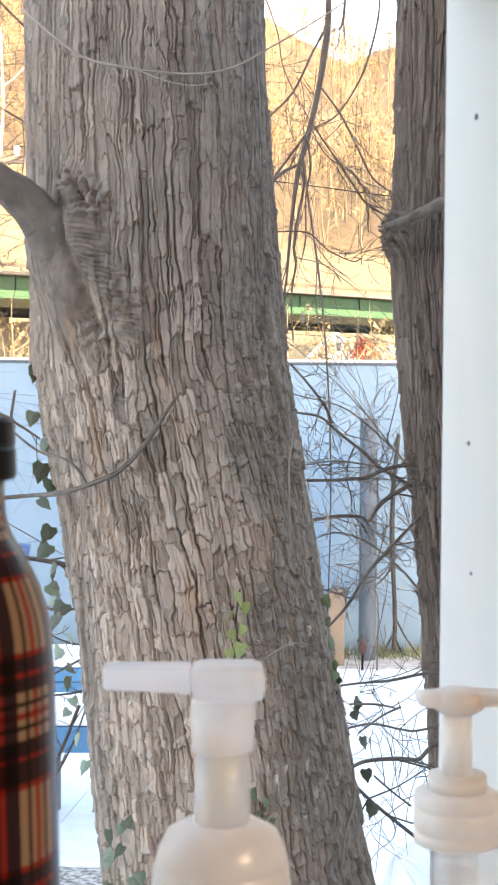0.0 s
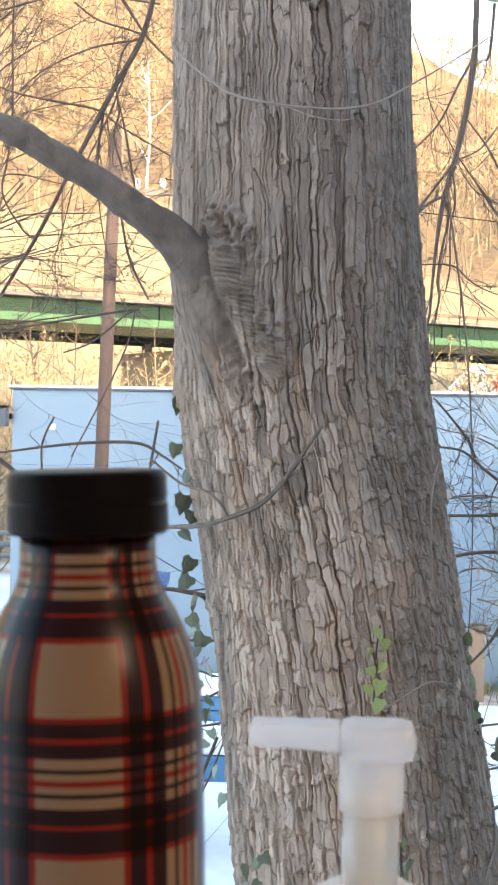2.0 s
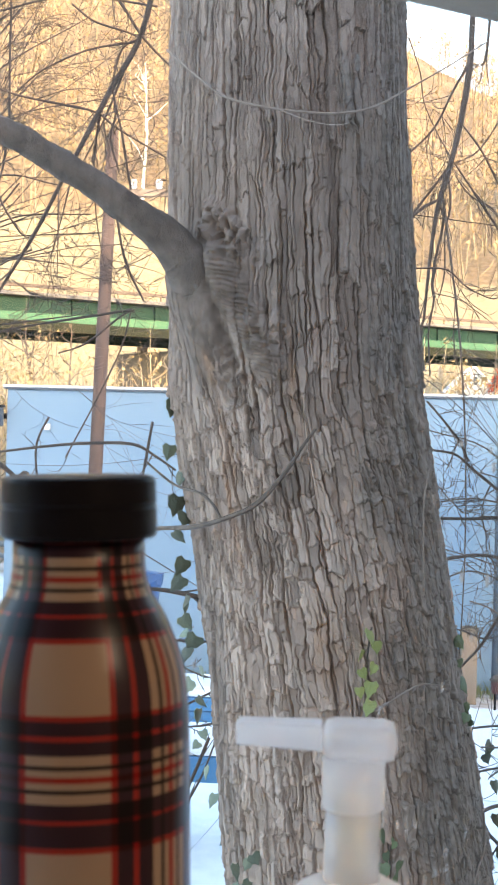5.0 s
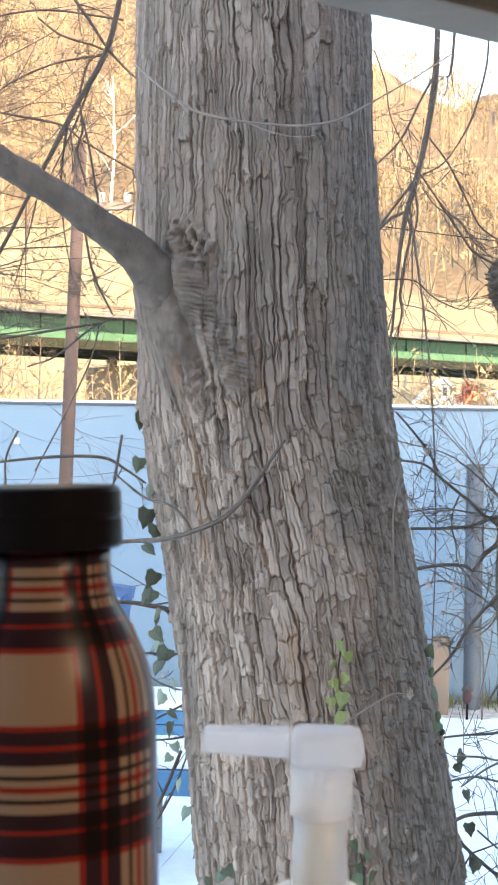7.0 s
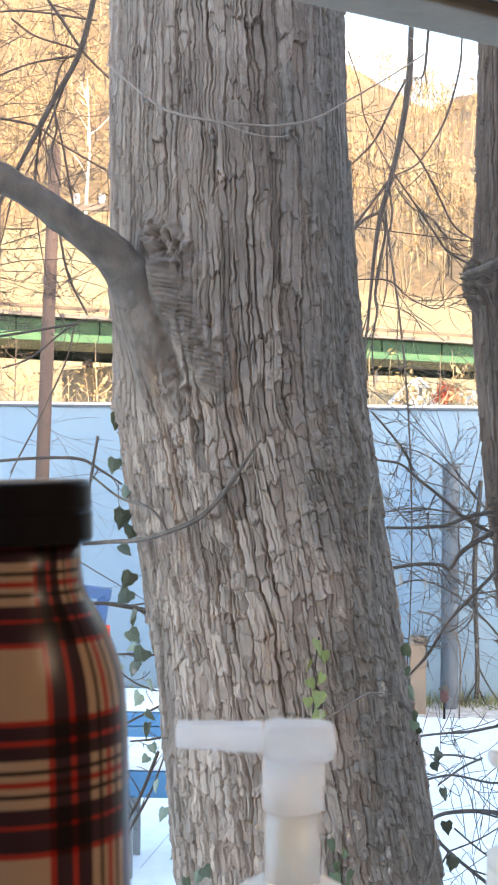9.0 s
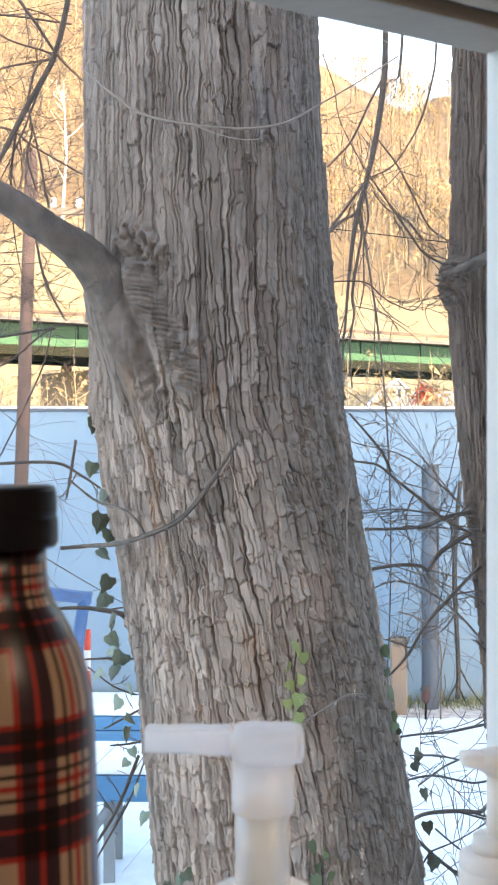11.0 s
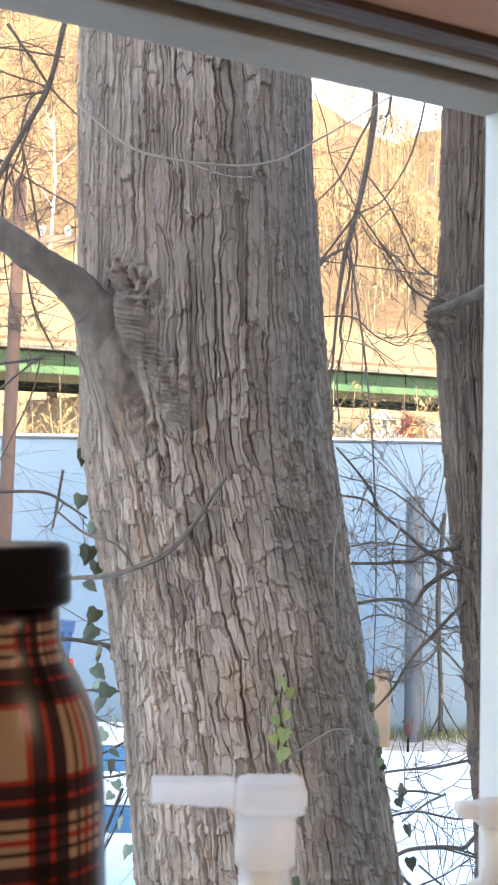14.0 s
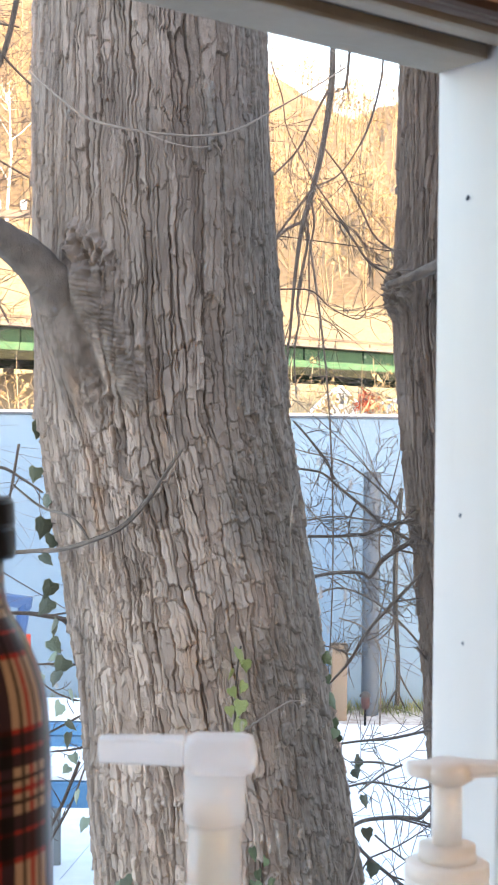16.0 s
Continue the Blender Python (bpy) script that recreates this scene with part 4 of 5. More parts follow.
def build_stand():
    e = thing("trestle", -1.7, 12.0, 0.0, "blue painted steel trestle standing in the snow", "trestle")
    part("top_bar", box_bm(-0.55, 0.55, -0.05, 0.05, -0.05, 0.05, 0.008, Matrix.Translation((-2.02, 12.0, 1.46)) @ Matrix.Rotation(radians(7), 4, "Y")), M["blue_paint"], e)
    for x0, x1 in ((-1.53, -1.75), (-2.50, -2.30)):
        for y in (11.75, 12.25):
            rod("leg", ((x0, 12.0, 1.40), ((x0 + x1) / 2, (12 + y) / 2, 0.7), (x1, y, -0.02)), 0.05, M["blue_paint"], e)
    rod("brace", ((-1.62, 11.88, 0.75), (-2.42, 11.88, 0.75)), 0.025, M["blue_paint"], e)


build_stand()


def build_marker():
    e = thing("marker_post", -1.56, 12.4, 0.0, "short red and white banded marker post", "post")
    for k in range(6):
        part("band", lathe_bm([(0.03, 0.18 * k), (0.03, 0.18 * (k + 1) - 0.002)], 14, Matrix.Translation((-1.56, 12.4, 0))), M["red_paint"] if k % 2 else M["white_paint"], e, "red band" if k % 2 else "white band")


build_marker()


def build_cooler():
    e = thing("cooler", -1.35, 11.6, 0.0, "bright blue plastic chest capped with snow", "cooler")
    part("body", box_bm(-1.95, -0.85, 11.3, 11.9, -0.05, 0.42, 0.03), M["blue_plastic"], e)
    part("lid", box_bm(-1.97, -0.83, 11.28, 11.92, 0.421, 0.53, 0.02), M["blue_plastic"], e)
    part("snow_cap", box_bm(-1.96, -0.84, 11.29, 11.91, 0.531, 0.62, 0.03), M["snow"], e, "cap of snow")
    part("handle", box_bm(-1.55, -1.25, 11.24, 11.295, 0.22, 0.27, 0.01), M["white_paint"], e)


build_cooler()


def build_table():
    e = thing("folding_table", -0.98, 9.0, 0.0, "low blue-edged folding table with grey legs under snow", "table")
    part("tabletop", box_bm(-1.7, -0.35, 8.7, 9.3, 0.50, 0.66, 0.012), M["blue_plastic"], e)
    part("snow_cap", box_bm(-1.69, -0.36, 8.71, 9.29, 0.661, 0.76, 0.03), M["snow"], e, "layer of snow")
    for x in (-1.6, -0.94, -0.45):
        for y in (8.76, 9.2):
            part("leg", box_bm(x - 0.035, x + 0.035, y, y + 0.05, -0.1, 0.499, 0.005), M["grey_metal"], e)
    rod("brace", ((-0.94, 8.74, 0.45), (-1.3, 8.74, 0.0)), 0.03, M["grey_metal"], e)


build_table()


def build_machine():
    """A small red garden machine parked beside the outbuilding."""
    e = thing("garden_tractor", -4.9, 17.0, 0.0, "red garden tractor with dark frame dusted with snow", "tractor")
    v, f = [], []
    for k in range(9):
        q = k / 8
        for y in (16.75, 17.25):
            for dz in (0.0, -0.10):
                v.append((-5.35 + 0.95 * q, y, 0.72 + 0.20 * math.sin(q * 2.0) + dz))
    for k in range(8):
        a, b = 4 * k, 4 * (k + 1)
        f += [(a, a + 2, b + 2, b), (a + 1, b + 1, b + 3, a + 3), (a, b, b + 1, a + 1), (a + 2, a + 3, b + 3, b + 2)]
    f += [(0, 1, 3, 2), (32, 34, 35, 33)]
    mesh_of("hood", v, f, M["red_paint"], e, "curved red hood", True)
    part("chassis", box_bm(-5.4, -4.5, 16.8, 17.2, 0.2, 0.42, 0.02), M["grey_metal"], e)
    part("grille", box_bm(-4.52, -4.42, 16.8, 17.2, 0.45, 0.78, 0.01), M["grey_metal"], e)
    rod("guard_rail", ((-5.4, 16.7, 0.55), (-4.9, 16.68, 0.66), (-4.45, 16.7, 0.64)), 0.03, M["white_paint"], e)
    rod("steering_bar", ((-5.4, 17.0, 0.9), (-5.55, 17.0, 1.15), (-5.2, 17.0, 1.2)), 0.025, M["black"], e)
    for x in (-5.25, -4.65):
        for y in (16.66, 17.24):
            m = Matrix.Translation((x, y, 0.06)) @ Matrix.Rotation(radians(90), 4, "X")
            w = part("wheel", lathe_bm([(0.08, -0.06), (0.15, -0.05), (0.17, -0.03), (0.17, 0.03), (0.15, 0.05), (0.08, 0.06)], 24, m), M["black"], e, "black tyre", True)
            part("rim", lathe_bm([(0.06, -0.065), (0.07, 0.065)], 16, m), M["grey_metal"], w)
    rack = thing("rack", -5.0, 18.2, 0.0, "dark metal rack of stacked pipes behind the tractor", "rack")
    for z in (0.95, 1.1, 1.25):
        rod("pipe", ((-6.6, 18.2, z), (-3.9, 18.2, z + 0.02)), 0.035, M["grey_metal"], rack)
    for x in (-6.4, -5.2, -4.0):
        part("upright", box_bm(x, x + 0.06, 18.24, 18.3, -0.1, 1.4, 0.005), M["black"], rack)


build_machine()


def build_garden_light():
    e = thing("garden_light", 1.57, 14.0, 0.0, "small red garden lantern on a thin stake", "lantern")
    m = Matrix.Translation((1.57, 14.0, 0))
    part("stake", lathe_bm([(0.012, -0.1), (0.012, 0.16)], 8, m), M["black"], e)
    part("lantern", lathe_bm([(0.03, 0.161), (0.042, 0.19), (0.046, 0.26), (0.035, 0.285)], 14, m), M["rust_red"], e)
    part("lid", lathe_bm([(0.062, 0.286), (0.05, 0.31), (0.015, 0.34)], 14, m), M["dark_stem"], e)
    h = thing("plant_hook", 1.72, 14.0, 0.0, "thin curved iron plant hook in the snow", "hook")
    v, f = [], []
    tube(v, f, spline([(1.30, 14, 1.06, 0.008), (1.525, 14, 0.98, 0.008), (1.685, 14, 0.81, 0.009), (1.722, 14, 0.588, 0.009), (1.717, 14, 0.08, 0.009), (1.717, 14, -0.1, 0.009)], 6), 6)
    mesh_of("rod", v, f, M["rust"], h)


build_garden_light()


def build_wall_fittings():
    l = thing("wall_lamp", -3.72, 14.9, 2.9, "dark flood lamp on the corner of the outbuilding", "lamp")
    part("housing", box_bm(-3.72, -3.61, 14.80, 14.95, 2.66, 2.86, 0.015), M["post"], l)
    part("hood", box_bm(-3.74, -3.60, 14.78, 14.96, 2.861, 2.885, 0.005), M["black"], l)
    part("bracket", box_bm(-3.66, -3.591, 14.951, 15.06, 2.74, 2.80, 0.004), M["black"], l)
    j = thing("junction_box", -3.14, 14.96, 2.66, "small pale junction box on the blue wall", "box")
    part("cover", box_bm(-3.17, -3.11, 14.95, 14.998, 2.63, 2.70, 0.008), M["white_paint"], j)


build_wall_fittings()


def build_grass():
    rnd = random.Random(51)
    v, f = [], []
    for k in range(5200):
        x, y = rnd.uniform(-3.6, 7.5), 14.98 - abs(rnd.gauss(0, 0.22))
        z = ground_z(x, y)
        h, w, a = rnd.uniform(0.04, 0.17), rnd.uniform(0.004, 0.009), rnd.uniform(0, math.pi)
        dx, dy = math.cos(a) * w, math.sin(a) * w
        bx, by = rnd.gauss(0, 0.05), rnd.gauss(0, 0.05)
        n = len(v)
        v += [(x - dx, y - dy, z - 0.02), (x + dx, y + dy, z - 0.02), (x + bx, y + by, z + h)]
        f.append((n, n + 1, n + 2))
    m = wood_material("winter grass", (0.09, 0.13, 0.03), (0.34, 0.30, 0.13))
    tagged(mesh_of("grass", v, f, m), "strip of green and tan winter grass along the wall", "grass", kind="stuff")


build_grass()


# ---- ivy ----
def leaf_mesh():
    """A lobed ivy leaf with a raised midrib, a little cupped."""
    out = [(0, -0.10), (0.30, -0.22), (0.50, 0.05), (0.40, 0.24), (0.38, 0.46), (0.20, 0.60), (0, 0.95), (-0.20, 0.60), (-0.38, 0.46), (-0.40, 0.24), (-0.50, 0.05), (-0.30, -0.22)]
    v = [(x, y, -0.25 * x * x + 0.05 * y) for x, y in out]
    v += [(x, y, z - 0.03) for x, y, z in v]
    v += [(0, 0.2, 0.04), (0, 0.2, -0.01)]
    n = len(out)
    f = [(k, (k + 1) % n, 2 * n) for k in range(n)] + [(n + (k + 1) % n, n + k, 2 * n + 1) for k in range(n)]
    f += [((k + 1) % n, k, n + k, n + (k + 1) % n) for k in range(n)]
    return v, f


def leaf_material(name, dark, light):
    m = Nodes(name, 0.45)
    vein = m.noise(3.0, 3)
    c = m.mix(m.random(), dark, light)
    m.color(m.mix(m.math("MULTIPLY", vein, 0.5), c, tuple(q * 1.35 for q in light)))
    m.bump(m.noise(9, 3), 0.3, 0.02)
    return m.mat


IVY_DARK = leaf_material("dark ivy leaf", (0.06, 0.068, 0.045), (0.12, 0.14, 0.085))
IVY_GREY = leaf_material("grey-green ivy leaf", (0.16, 0.20, 0.14), (0.27, 0.32, 0.23))
IVY_LIGHT = leaf_material("yellow-green ivy leaf", (0.19, 0.22, 0.06), (0.38, 0.40, 0.13))
IVY_GREEN = leaf_material("green ivy leaf", (0.09, 0.12, 0.06), (0.18, 0.23, 0.11))
LEAF = {}


def ivy(name, label, spots, mat, size, seed, stem=None):
    """Single leaves at spots of (x, y, z), each tilted its own way, and their stem."""
    e = thing(name, *spots[0], label, "ivy")
    rnd = random.Random(seed)
    if mat.name not in LEAF:
        me = bpy.data.meshes.new("leaf")
        lv, lf = leaf_mesh()
        me.from_pydata(lv, [], lf)
        me.materials.append(mat)
        LEAF[mat.name] = me
    for x, y, z in spots:
        o = new("leaf", LEAF[mat.name])
        o.parent = e
        o.matrix_parent_inverse = e.matrix_basis.inverted()
        k = size * rnd.uniform(0.75, 1.2)
        o.matrix_basis = pose(x, y, z, rnd.uniform(55, 115), 0, rnd.uniform(-65, 65)) @ pose(0, 0, 0, 0, 0, rnd.uniform(135, 225)) @ Matrix.Diagonal((k, k, k, 1))
    if stem:
        v, f = [], []
        tube(v, f, spline([(*q, 0.0018) for q in stem], 4), 5)
        mesh_of("stem", v, f, M["twig"], e)


EDGE = [(-0.258, 2.735), (-0.263, 2.65), (-0.241, 2.60), (-0.245, 2.552), (-0.230, 2.523), (-0.249, 2.487), (-0.230, 2.433), (-0.235, 2.40), (-0.223, 2.365), (-0.205, 2.288), (-0.220, 2.265)]
ivy("ivy", "dark green ivy leaves down the edge of the trunk", [(x, 2.72, z) for x, z in EDGE], IVY_DARK, 0.034, 61, [(-0.242, 2.73, 2.78), (-0.226, 2.73, 2.6), (-0.204, 2.73, 2.45), (-0.172, 2.73, 2.25)])
ivy("ivy", "yellow-green ivy spray climbing the bark", [(0.122, 2.526, 2.338), (0.133, 2.530, 2.319), (0.112, 2.522, 2.303), (0.109, 2.522, 2.271), (0.131, 2.526, 2.28), (0.106, 2.518, 2.239), (0.126, 2.522, 2.248), (0.125, 2.522, 2.215)],
    IVY_LIGHT, 0.025, 62, [(0.125, 2.538, 2.345), (0.118, 2.533, 2.29), (0.115, 2.528, 2.2)])
ivy("ivy", "small green ivy leaves low on the bark", [(0.150, 2.524, 1.99), (0.173, 2.528, 1.972), (0.160, 2.524, 1.951), (0.186, 2.532, 1.934), (0.178, 2.528, 1.912), (0.155, 2.524, 1.93), (0.14, 2.516, 1.90)], IVY_GREEN, 0.026, 63, [(0.155, 2.538, 2.0), (0.165, 2.538, 1.95), (0.17, 2.538, 1.88)])
ivy("ivy", "ivy leaves on the shaded edge of the trunk", [(0.287, 2.72, 2.303), (0.293, 2.72, 2.262), (0.297, 2.72, 2.226), (0.305, 2.72, 2.18), (0.318, 2.72, 2.152), (0.309, 2.70, 2.165)], IVY_GREEN, 0.027, 64, [(0.275, 2.72, 2.33), (0.29, 2.72, 2.22), (0.315, 2.72, 2.12)])
ivy("ivy", "dark leaves hanging from the bramble canes", [(0.388, 2.93, 1.985), (0.396, 2.95, 1.912), (0.412, 2.95, 1.84), (0.377, 2.93, 2.062), (0.37, 2.93, 2.04)], IVY_DARK, 0.028, 65)
_r = random.Random(66)
ivy("ivy", "pale grey-green ivy beside the trunk foot", [(-0.215 + 0.045 * (2.2 - z) / 0.35 * 2 + _r.gauss(0, 0.018), 2.80 + _r.gauss(0, 0.03), z) for z in [2.34 - 0.030 * k for k in range(20)]], IVY_GREY, 0.028, 67,
    [(-0.17, 2.79, 2.25), (-0.13, 2.79, 2.0), (-0.10, 2.79, 1.75)])
ivy("ivy", "grey-green ivy at the foot of the bark", [(-0.085 + _r.gauss(0, 0.022), 2.545 + 0.02 * (k % 3), 1.93 - 0.016 * k) for k in range(12)], IVY_GREY, 0.026, 68)


# ---- bottles on the sill ----
PLAID_U, PLAID_V = 0.8875, 0.3845


def plaid():
    m = Nodes("plaid print", 0.3)
    sep = m.add("ShaderNodeSeparateXYZ")
    m.link(m.co, sep.inputs[0])
    ang = m.math("DIVIDE", m.math("ARCTAN2", sep.outputs[1], sep.outputs[0]), 2 * math.pi)
    u = m.math("FRACT", m.math("ADD", m.math("MULTIPLY", ang, 3.0), 10.0 + PLAID_U))
    v = m.math("FRACT", m.math("ADD", m.math("DIVIDE", m.attr("run"), -0.0590), 20.0 + PLAID_V))
    one, dark, red, line = (1, 1, 1), (0.085, 0.055, 0.115), (0.80, 0.10, 0.10), (0.05, 0.04, 0.06)
    stops = [(0.0, one), (0.355, red), (0.382, dark), (0.452, red), (0.478, dark), (0.55, one), (0.595, line), (0.615, one), (0.645, red), (0.675, one),
             (0.705, line), (0.725, one), (0.77, dark), (0.845, red), (0.865, dark), (0.94, dark), (0.972, red)]
    a, b = m.ramp(u, stops, True), m.ramp(v, stops, True)
    c = m.mix(1.0, m.mix(1.0, a, b, "MULTIPLY"), (0.27, 0.19, 0.135), "MULTIPLY")
    m.color(c)
    m.bsdf.inputs["Specular IOR Level"].default_value = 0.2
    return m.mat


BOTTLE = (-0.0020, 0.455)


def build_plaid_bottle():
    x, y = BOTTLE
    b = thing("drink_bottle", x, y, SILL_Z, "plaid-printed steel drink bottle with a black screw cap", "bottle")
    b.matrix_basis = pose(x + 0.0067, y, SILL_Z + 0.0006, 0, -1.6, 0)      # it leans a little on the uneven sill
    prof = [(0.027, 0.0), (0.0312, 0.003), (0.0320, 0.012), (0.0320, 0.166), (0.0318, 0.173), (0.0314, 0.181), (0.0304, 0.187), (0.0287, 0.1925), (0.0265, 0.1980), (0.0241, 0.2031), (0.0214, 0.2073), (0.0199, 0.2111), (0.0192, 0.216), (0.0191, 0.226)]
    ob = part("body", lathe_bm(prof, 96), plaid(), None, "red, tan and black plaid print", True)
    # the print follows the curve of the shoulder
    run = [prof[3][1]] * len(prof)
    for k in range(4, len(prof)):
        run[k] = run[k - 1] + 1.075 * math.dist(prof[k - 1], prof[k])
    for k in range(3):
        run[k] = prof[k][1]
    ob.data.attributes.new("run", "FLOAT", "POINT").data.foreach_set("value", [q for q in run for _ in range(96)])
    ob.parent = b
    cap = [(0.0200, 0.2238), (0.0221, 0.2241), (0.0227, 0.2252), (0.0227, 0.2325), (0.0223, 0.2330), (0.0223, 0.2338), (0.0226, 0.2343), (0.0224, 0.2403), (0.0218, 0.2415), (0.0205, 0.2420)]
    c = part("cap", lathe_bm(cap, 128), M["black"], None, "black plastic screw cap")
    c.parent = b


build_plaid_bottle()


def thin_plastic(name, c, clear=0.2, through_light=0.5, gloss=0.12, rough=0.25):
    """Plastic that lets light through: diffuse, translucent, partly clear, with a sheen."""
    m = Nodes(name, rough)
    a, b, t, g = m.add("ShaderNodeBsdfDiffuse"), m.add("ShaderNodeBsdfTranslucent"), m.add("ShaderNodeBsdfTransparent"), m.add("ShaderNodeBsdfGlossy", Roughness=rough)
    cloud = m.ramp(m.noise(90, 3), [(0.3, tuple(0.93 * q for q in c)), (0.7, c)])
    m.link(cloud, a.inputs[0])
    m.link(cloud, b.inputs[0])
    last = a
    for other, amount in ((b, through_light), (t, clear), (g, gloss)):
        x = m.add("ShaderNodeMixShader")
        x.inputs[0].default_value = amount
        m.link(last.outputs[0], x.inputs[1])
        m.link(other.outputs[0], x.inputs[2])
        last = x
    m.link(last.outputs[0], m.tree.nodes["Material Output"].inputs["Surface"])
    return m.mat


M["milky"] = thin_plastic("milky plastic", (0.99, 0.965, 0.95), 0.45, 0.75, 0.05, 0.3)
M["clear_plastic"] = thin_plastic("clear plastic", (0.99, 0.98, 0.97), 0.62, 0.8, 0.04, 0.35)
M["glassy_plastic"] = thin_plastic("glassy plastic", (0.85, 0.86, 0.86), 0.80, 0.5, 0.12, 0.05)
M["peach"] = thin_plastic("warm white plastic", (0.95, 0.91, 0.87), 0.0, 0.65, 0.06, 0.25)


M["cream"] = thin_plastic("yellowed plastic", (0.99, 0.94, 0.84), 0.0, 0.7, 0.04, 0.3)


def nozzle_bm(x0, x1, half, z0, z1, bevel, thin):
    """A spout along x that tapers towards its tip at x0."""
    bm = bmesh.new()
    bmesh.ops.create_cube(bm, size=1)
    for q in bm.verts:
        tip = q.co.x < 0
        k = thin if tip else 1.0
        q.co = Vector((x0 if tip else x1, q.co.y * 2 * half * k, (z1 if q.co.z > 0 else z1 - (z1 - z0) * k)))
    bmesh.ops.bevel(bm, geom=bm.edges[:], offset=bevel, segments=3, affect="EDGES", profile=0.6)
    return bm


def build_foam_pump():
    p = thing("foam_pump_bottle", 0.0804, 0.5, SILL_Z, "white foaming soap bottle with a translucent pump", "soap bottle")
    def put(name, bm, mat, label=""):
        o = part(name, bm, mat, None, label, True)
        o.parent = p
        return o
    put("bottle", lathe_bm([(0.019, 0), (0.0225, 0.0040), (0.0225, 0.0852)], 64), M["peach"])
    put("collar", lathe_bm([(0.0220, 0.0857), (0.0220, 0.0897), (0.0214, 0.0902), (0.0214, 0.0910), (0.0220, 0.0915), (0.0220, 0.0952), (0.0214, 0.0957), (0.0213, 0.0965), (0.0218, 0.0970), (0.0216, 0.1000), (0.0209, 0.1005), (0.0208, 0.1013), (0.0211, 0.1018), (0.0203, 0.1052), (0.0178, 0.1107), (0.0125, 0.1137), (0.0092, 0.1142)], 64), M["peach"])
    put("sleeve", lathe_bm([(0.0090, 0.1143), (0.0087, 0.1366)], 48), M["clear_plastic"])
    put("stem", lathe_bm([(0.0051, 0.1144), (0.0050, 0.1340), (0.0058, 0.1352), (0.0060, 0.1395), (0.0045, 0.1412)], 32), M["cream"], "yellowish inner stem")
    put("head", lathe_bm([(0.0090, 0.1367), (0.0100, 0.1372), (0.0101, 0.1529)], 48), M["milky"])
    put("head_cap", box_bm(-0.0101, 0.0134, -0.0095, 0.0095, 0.1530, 0.1649, 0.0042), M["milky"])
    put("nozzle", nozzle_bm(-0.0378, -0.0102, 0.0060, 0.1556, 0.1640, 0.0010, 0.86), M["milky"])


build_foam_pump()


def build_lotion_pump():
    p = thing("lotion_bottle", 0.173, 0.6, SILL_Z, "clear lotion bottle with a cream pump head", "lotion bottle")
    def put(name, bm, mat, label=""):
        o = part(name, bm, mat, None, label, True)
        o.parent = p
        return o
    put("bottle", lathe_bm([(0.026, 0), (0.029, 0.0040), (0.029, 0.0560), (0.026, 0.0660), (0.016, 0.0755)], 64), M["glassy_plastic"])
    put("collar", lathe_bm([(0.0165, 0.0760), (0.0168, 0.0795), (0.0162, 0.0800), (0.0162, 0.0810), (0.0168, 0.0815), (0.0168, 0.0885), (0.0162, 0.0890), (0.0162, 0.0900), (0.0168, 0.0905), (0.0166, 0.0950), (0.0150, 0.0960)], 64), M["peach"])
    put("neck", lathe_bm([(0.0115, 0.0965), (0.0112, 0.1025)], 48), M["peach"])
    put("stem", lathe_bm([(0.0058, 0.1026), (0.0056, 0.1270)], 32), M["peach"])
    put("head", lathe_bm([(0.0062, 0.1262), (0.0098, 0.1285), (0.0106, 0.1318), (0.0098, 0.1345), (0.0060, 0.1362)], 40), M["peach"])
    o = put("spout", nozzle_bm(-0.040, -0.002, 0.0070, 0.1290, 0.1358, 0.0022, 0.45), M["peach"])
    o.matrix_basis = pose(0, 0, 0, 0, 0, 172)
    put("thumb_rest", nozzle_bm(-0.0165, -0.002, 0.0078, 0.1278, 0.1350, 0.0024, 0.7), M["peach"])
    put("dip_tube", lathe_bm([(0.0034, 0.0060), (0.0034, 0.0755)], 16), M["clear_plastic"])
    put("spring_housing", lathe_bm([(0.006, 0.0360), (0.0085, 0.0390), (0.0085, 0.0460), (0.007, 0.0465), (0.007, 0.0480), (0.0085, 0.0485), (0.0085, 0.0560), (0.007, 0.0565), (0.007, 0.0580), (0.0085, 0.0585), (0.0085, 0.0755)], 24), M["clear_plastic"])


build_lotion_pump()


# ---- vines, saplings and brambles ----
def branchy(name, lines, mat, label, category, at, seed, depth=2, kids=4, spread=0.6, shrink=0.45, sides=6, main="stems"):
    e = thing(name, *at, label, category)
    rnd = random.Random(seed)
    v, f = [], []
    for line in lines:
        twig(v, f, spline(line, 6), rnd, depth, spread, sides, kids, shrink)
    mesh_of(main, v, f, mat, e)
    return e


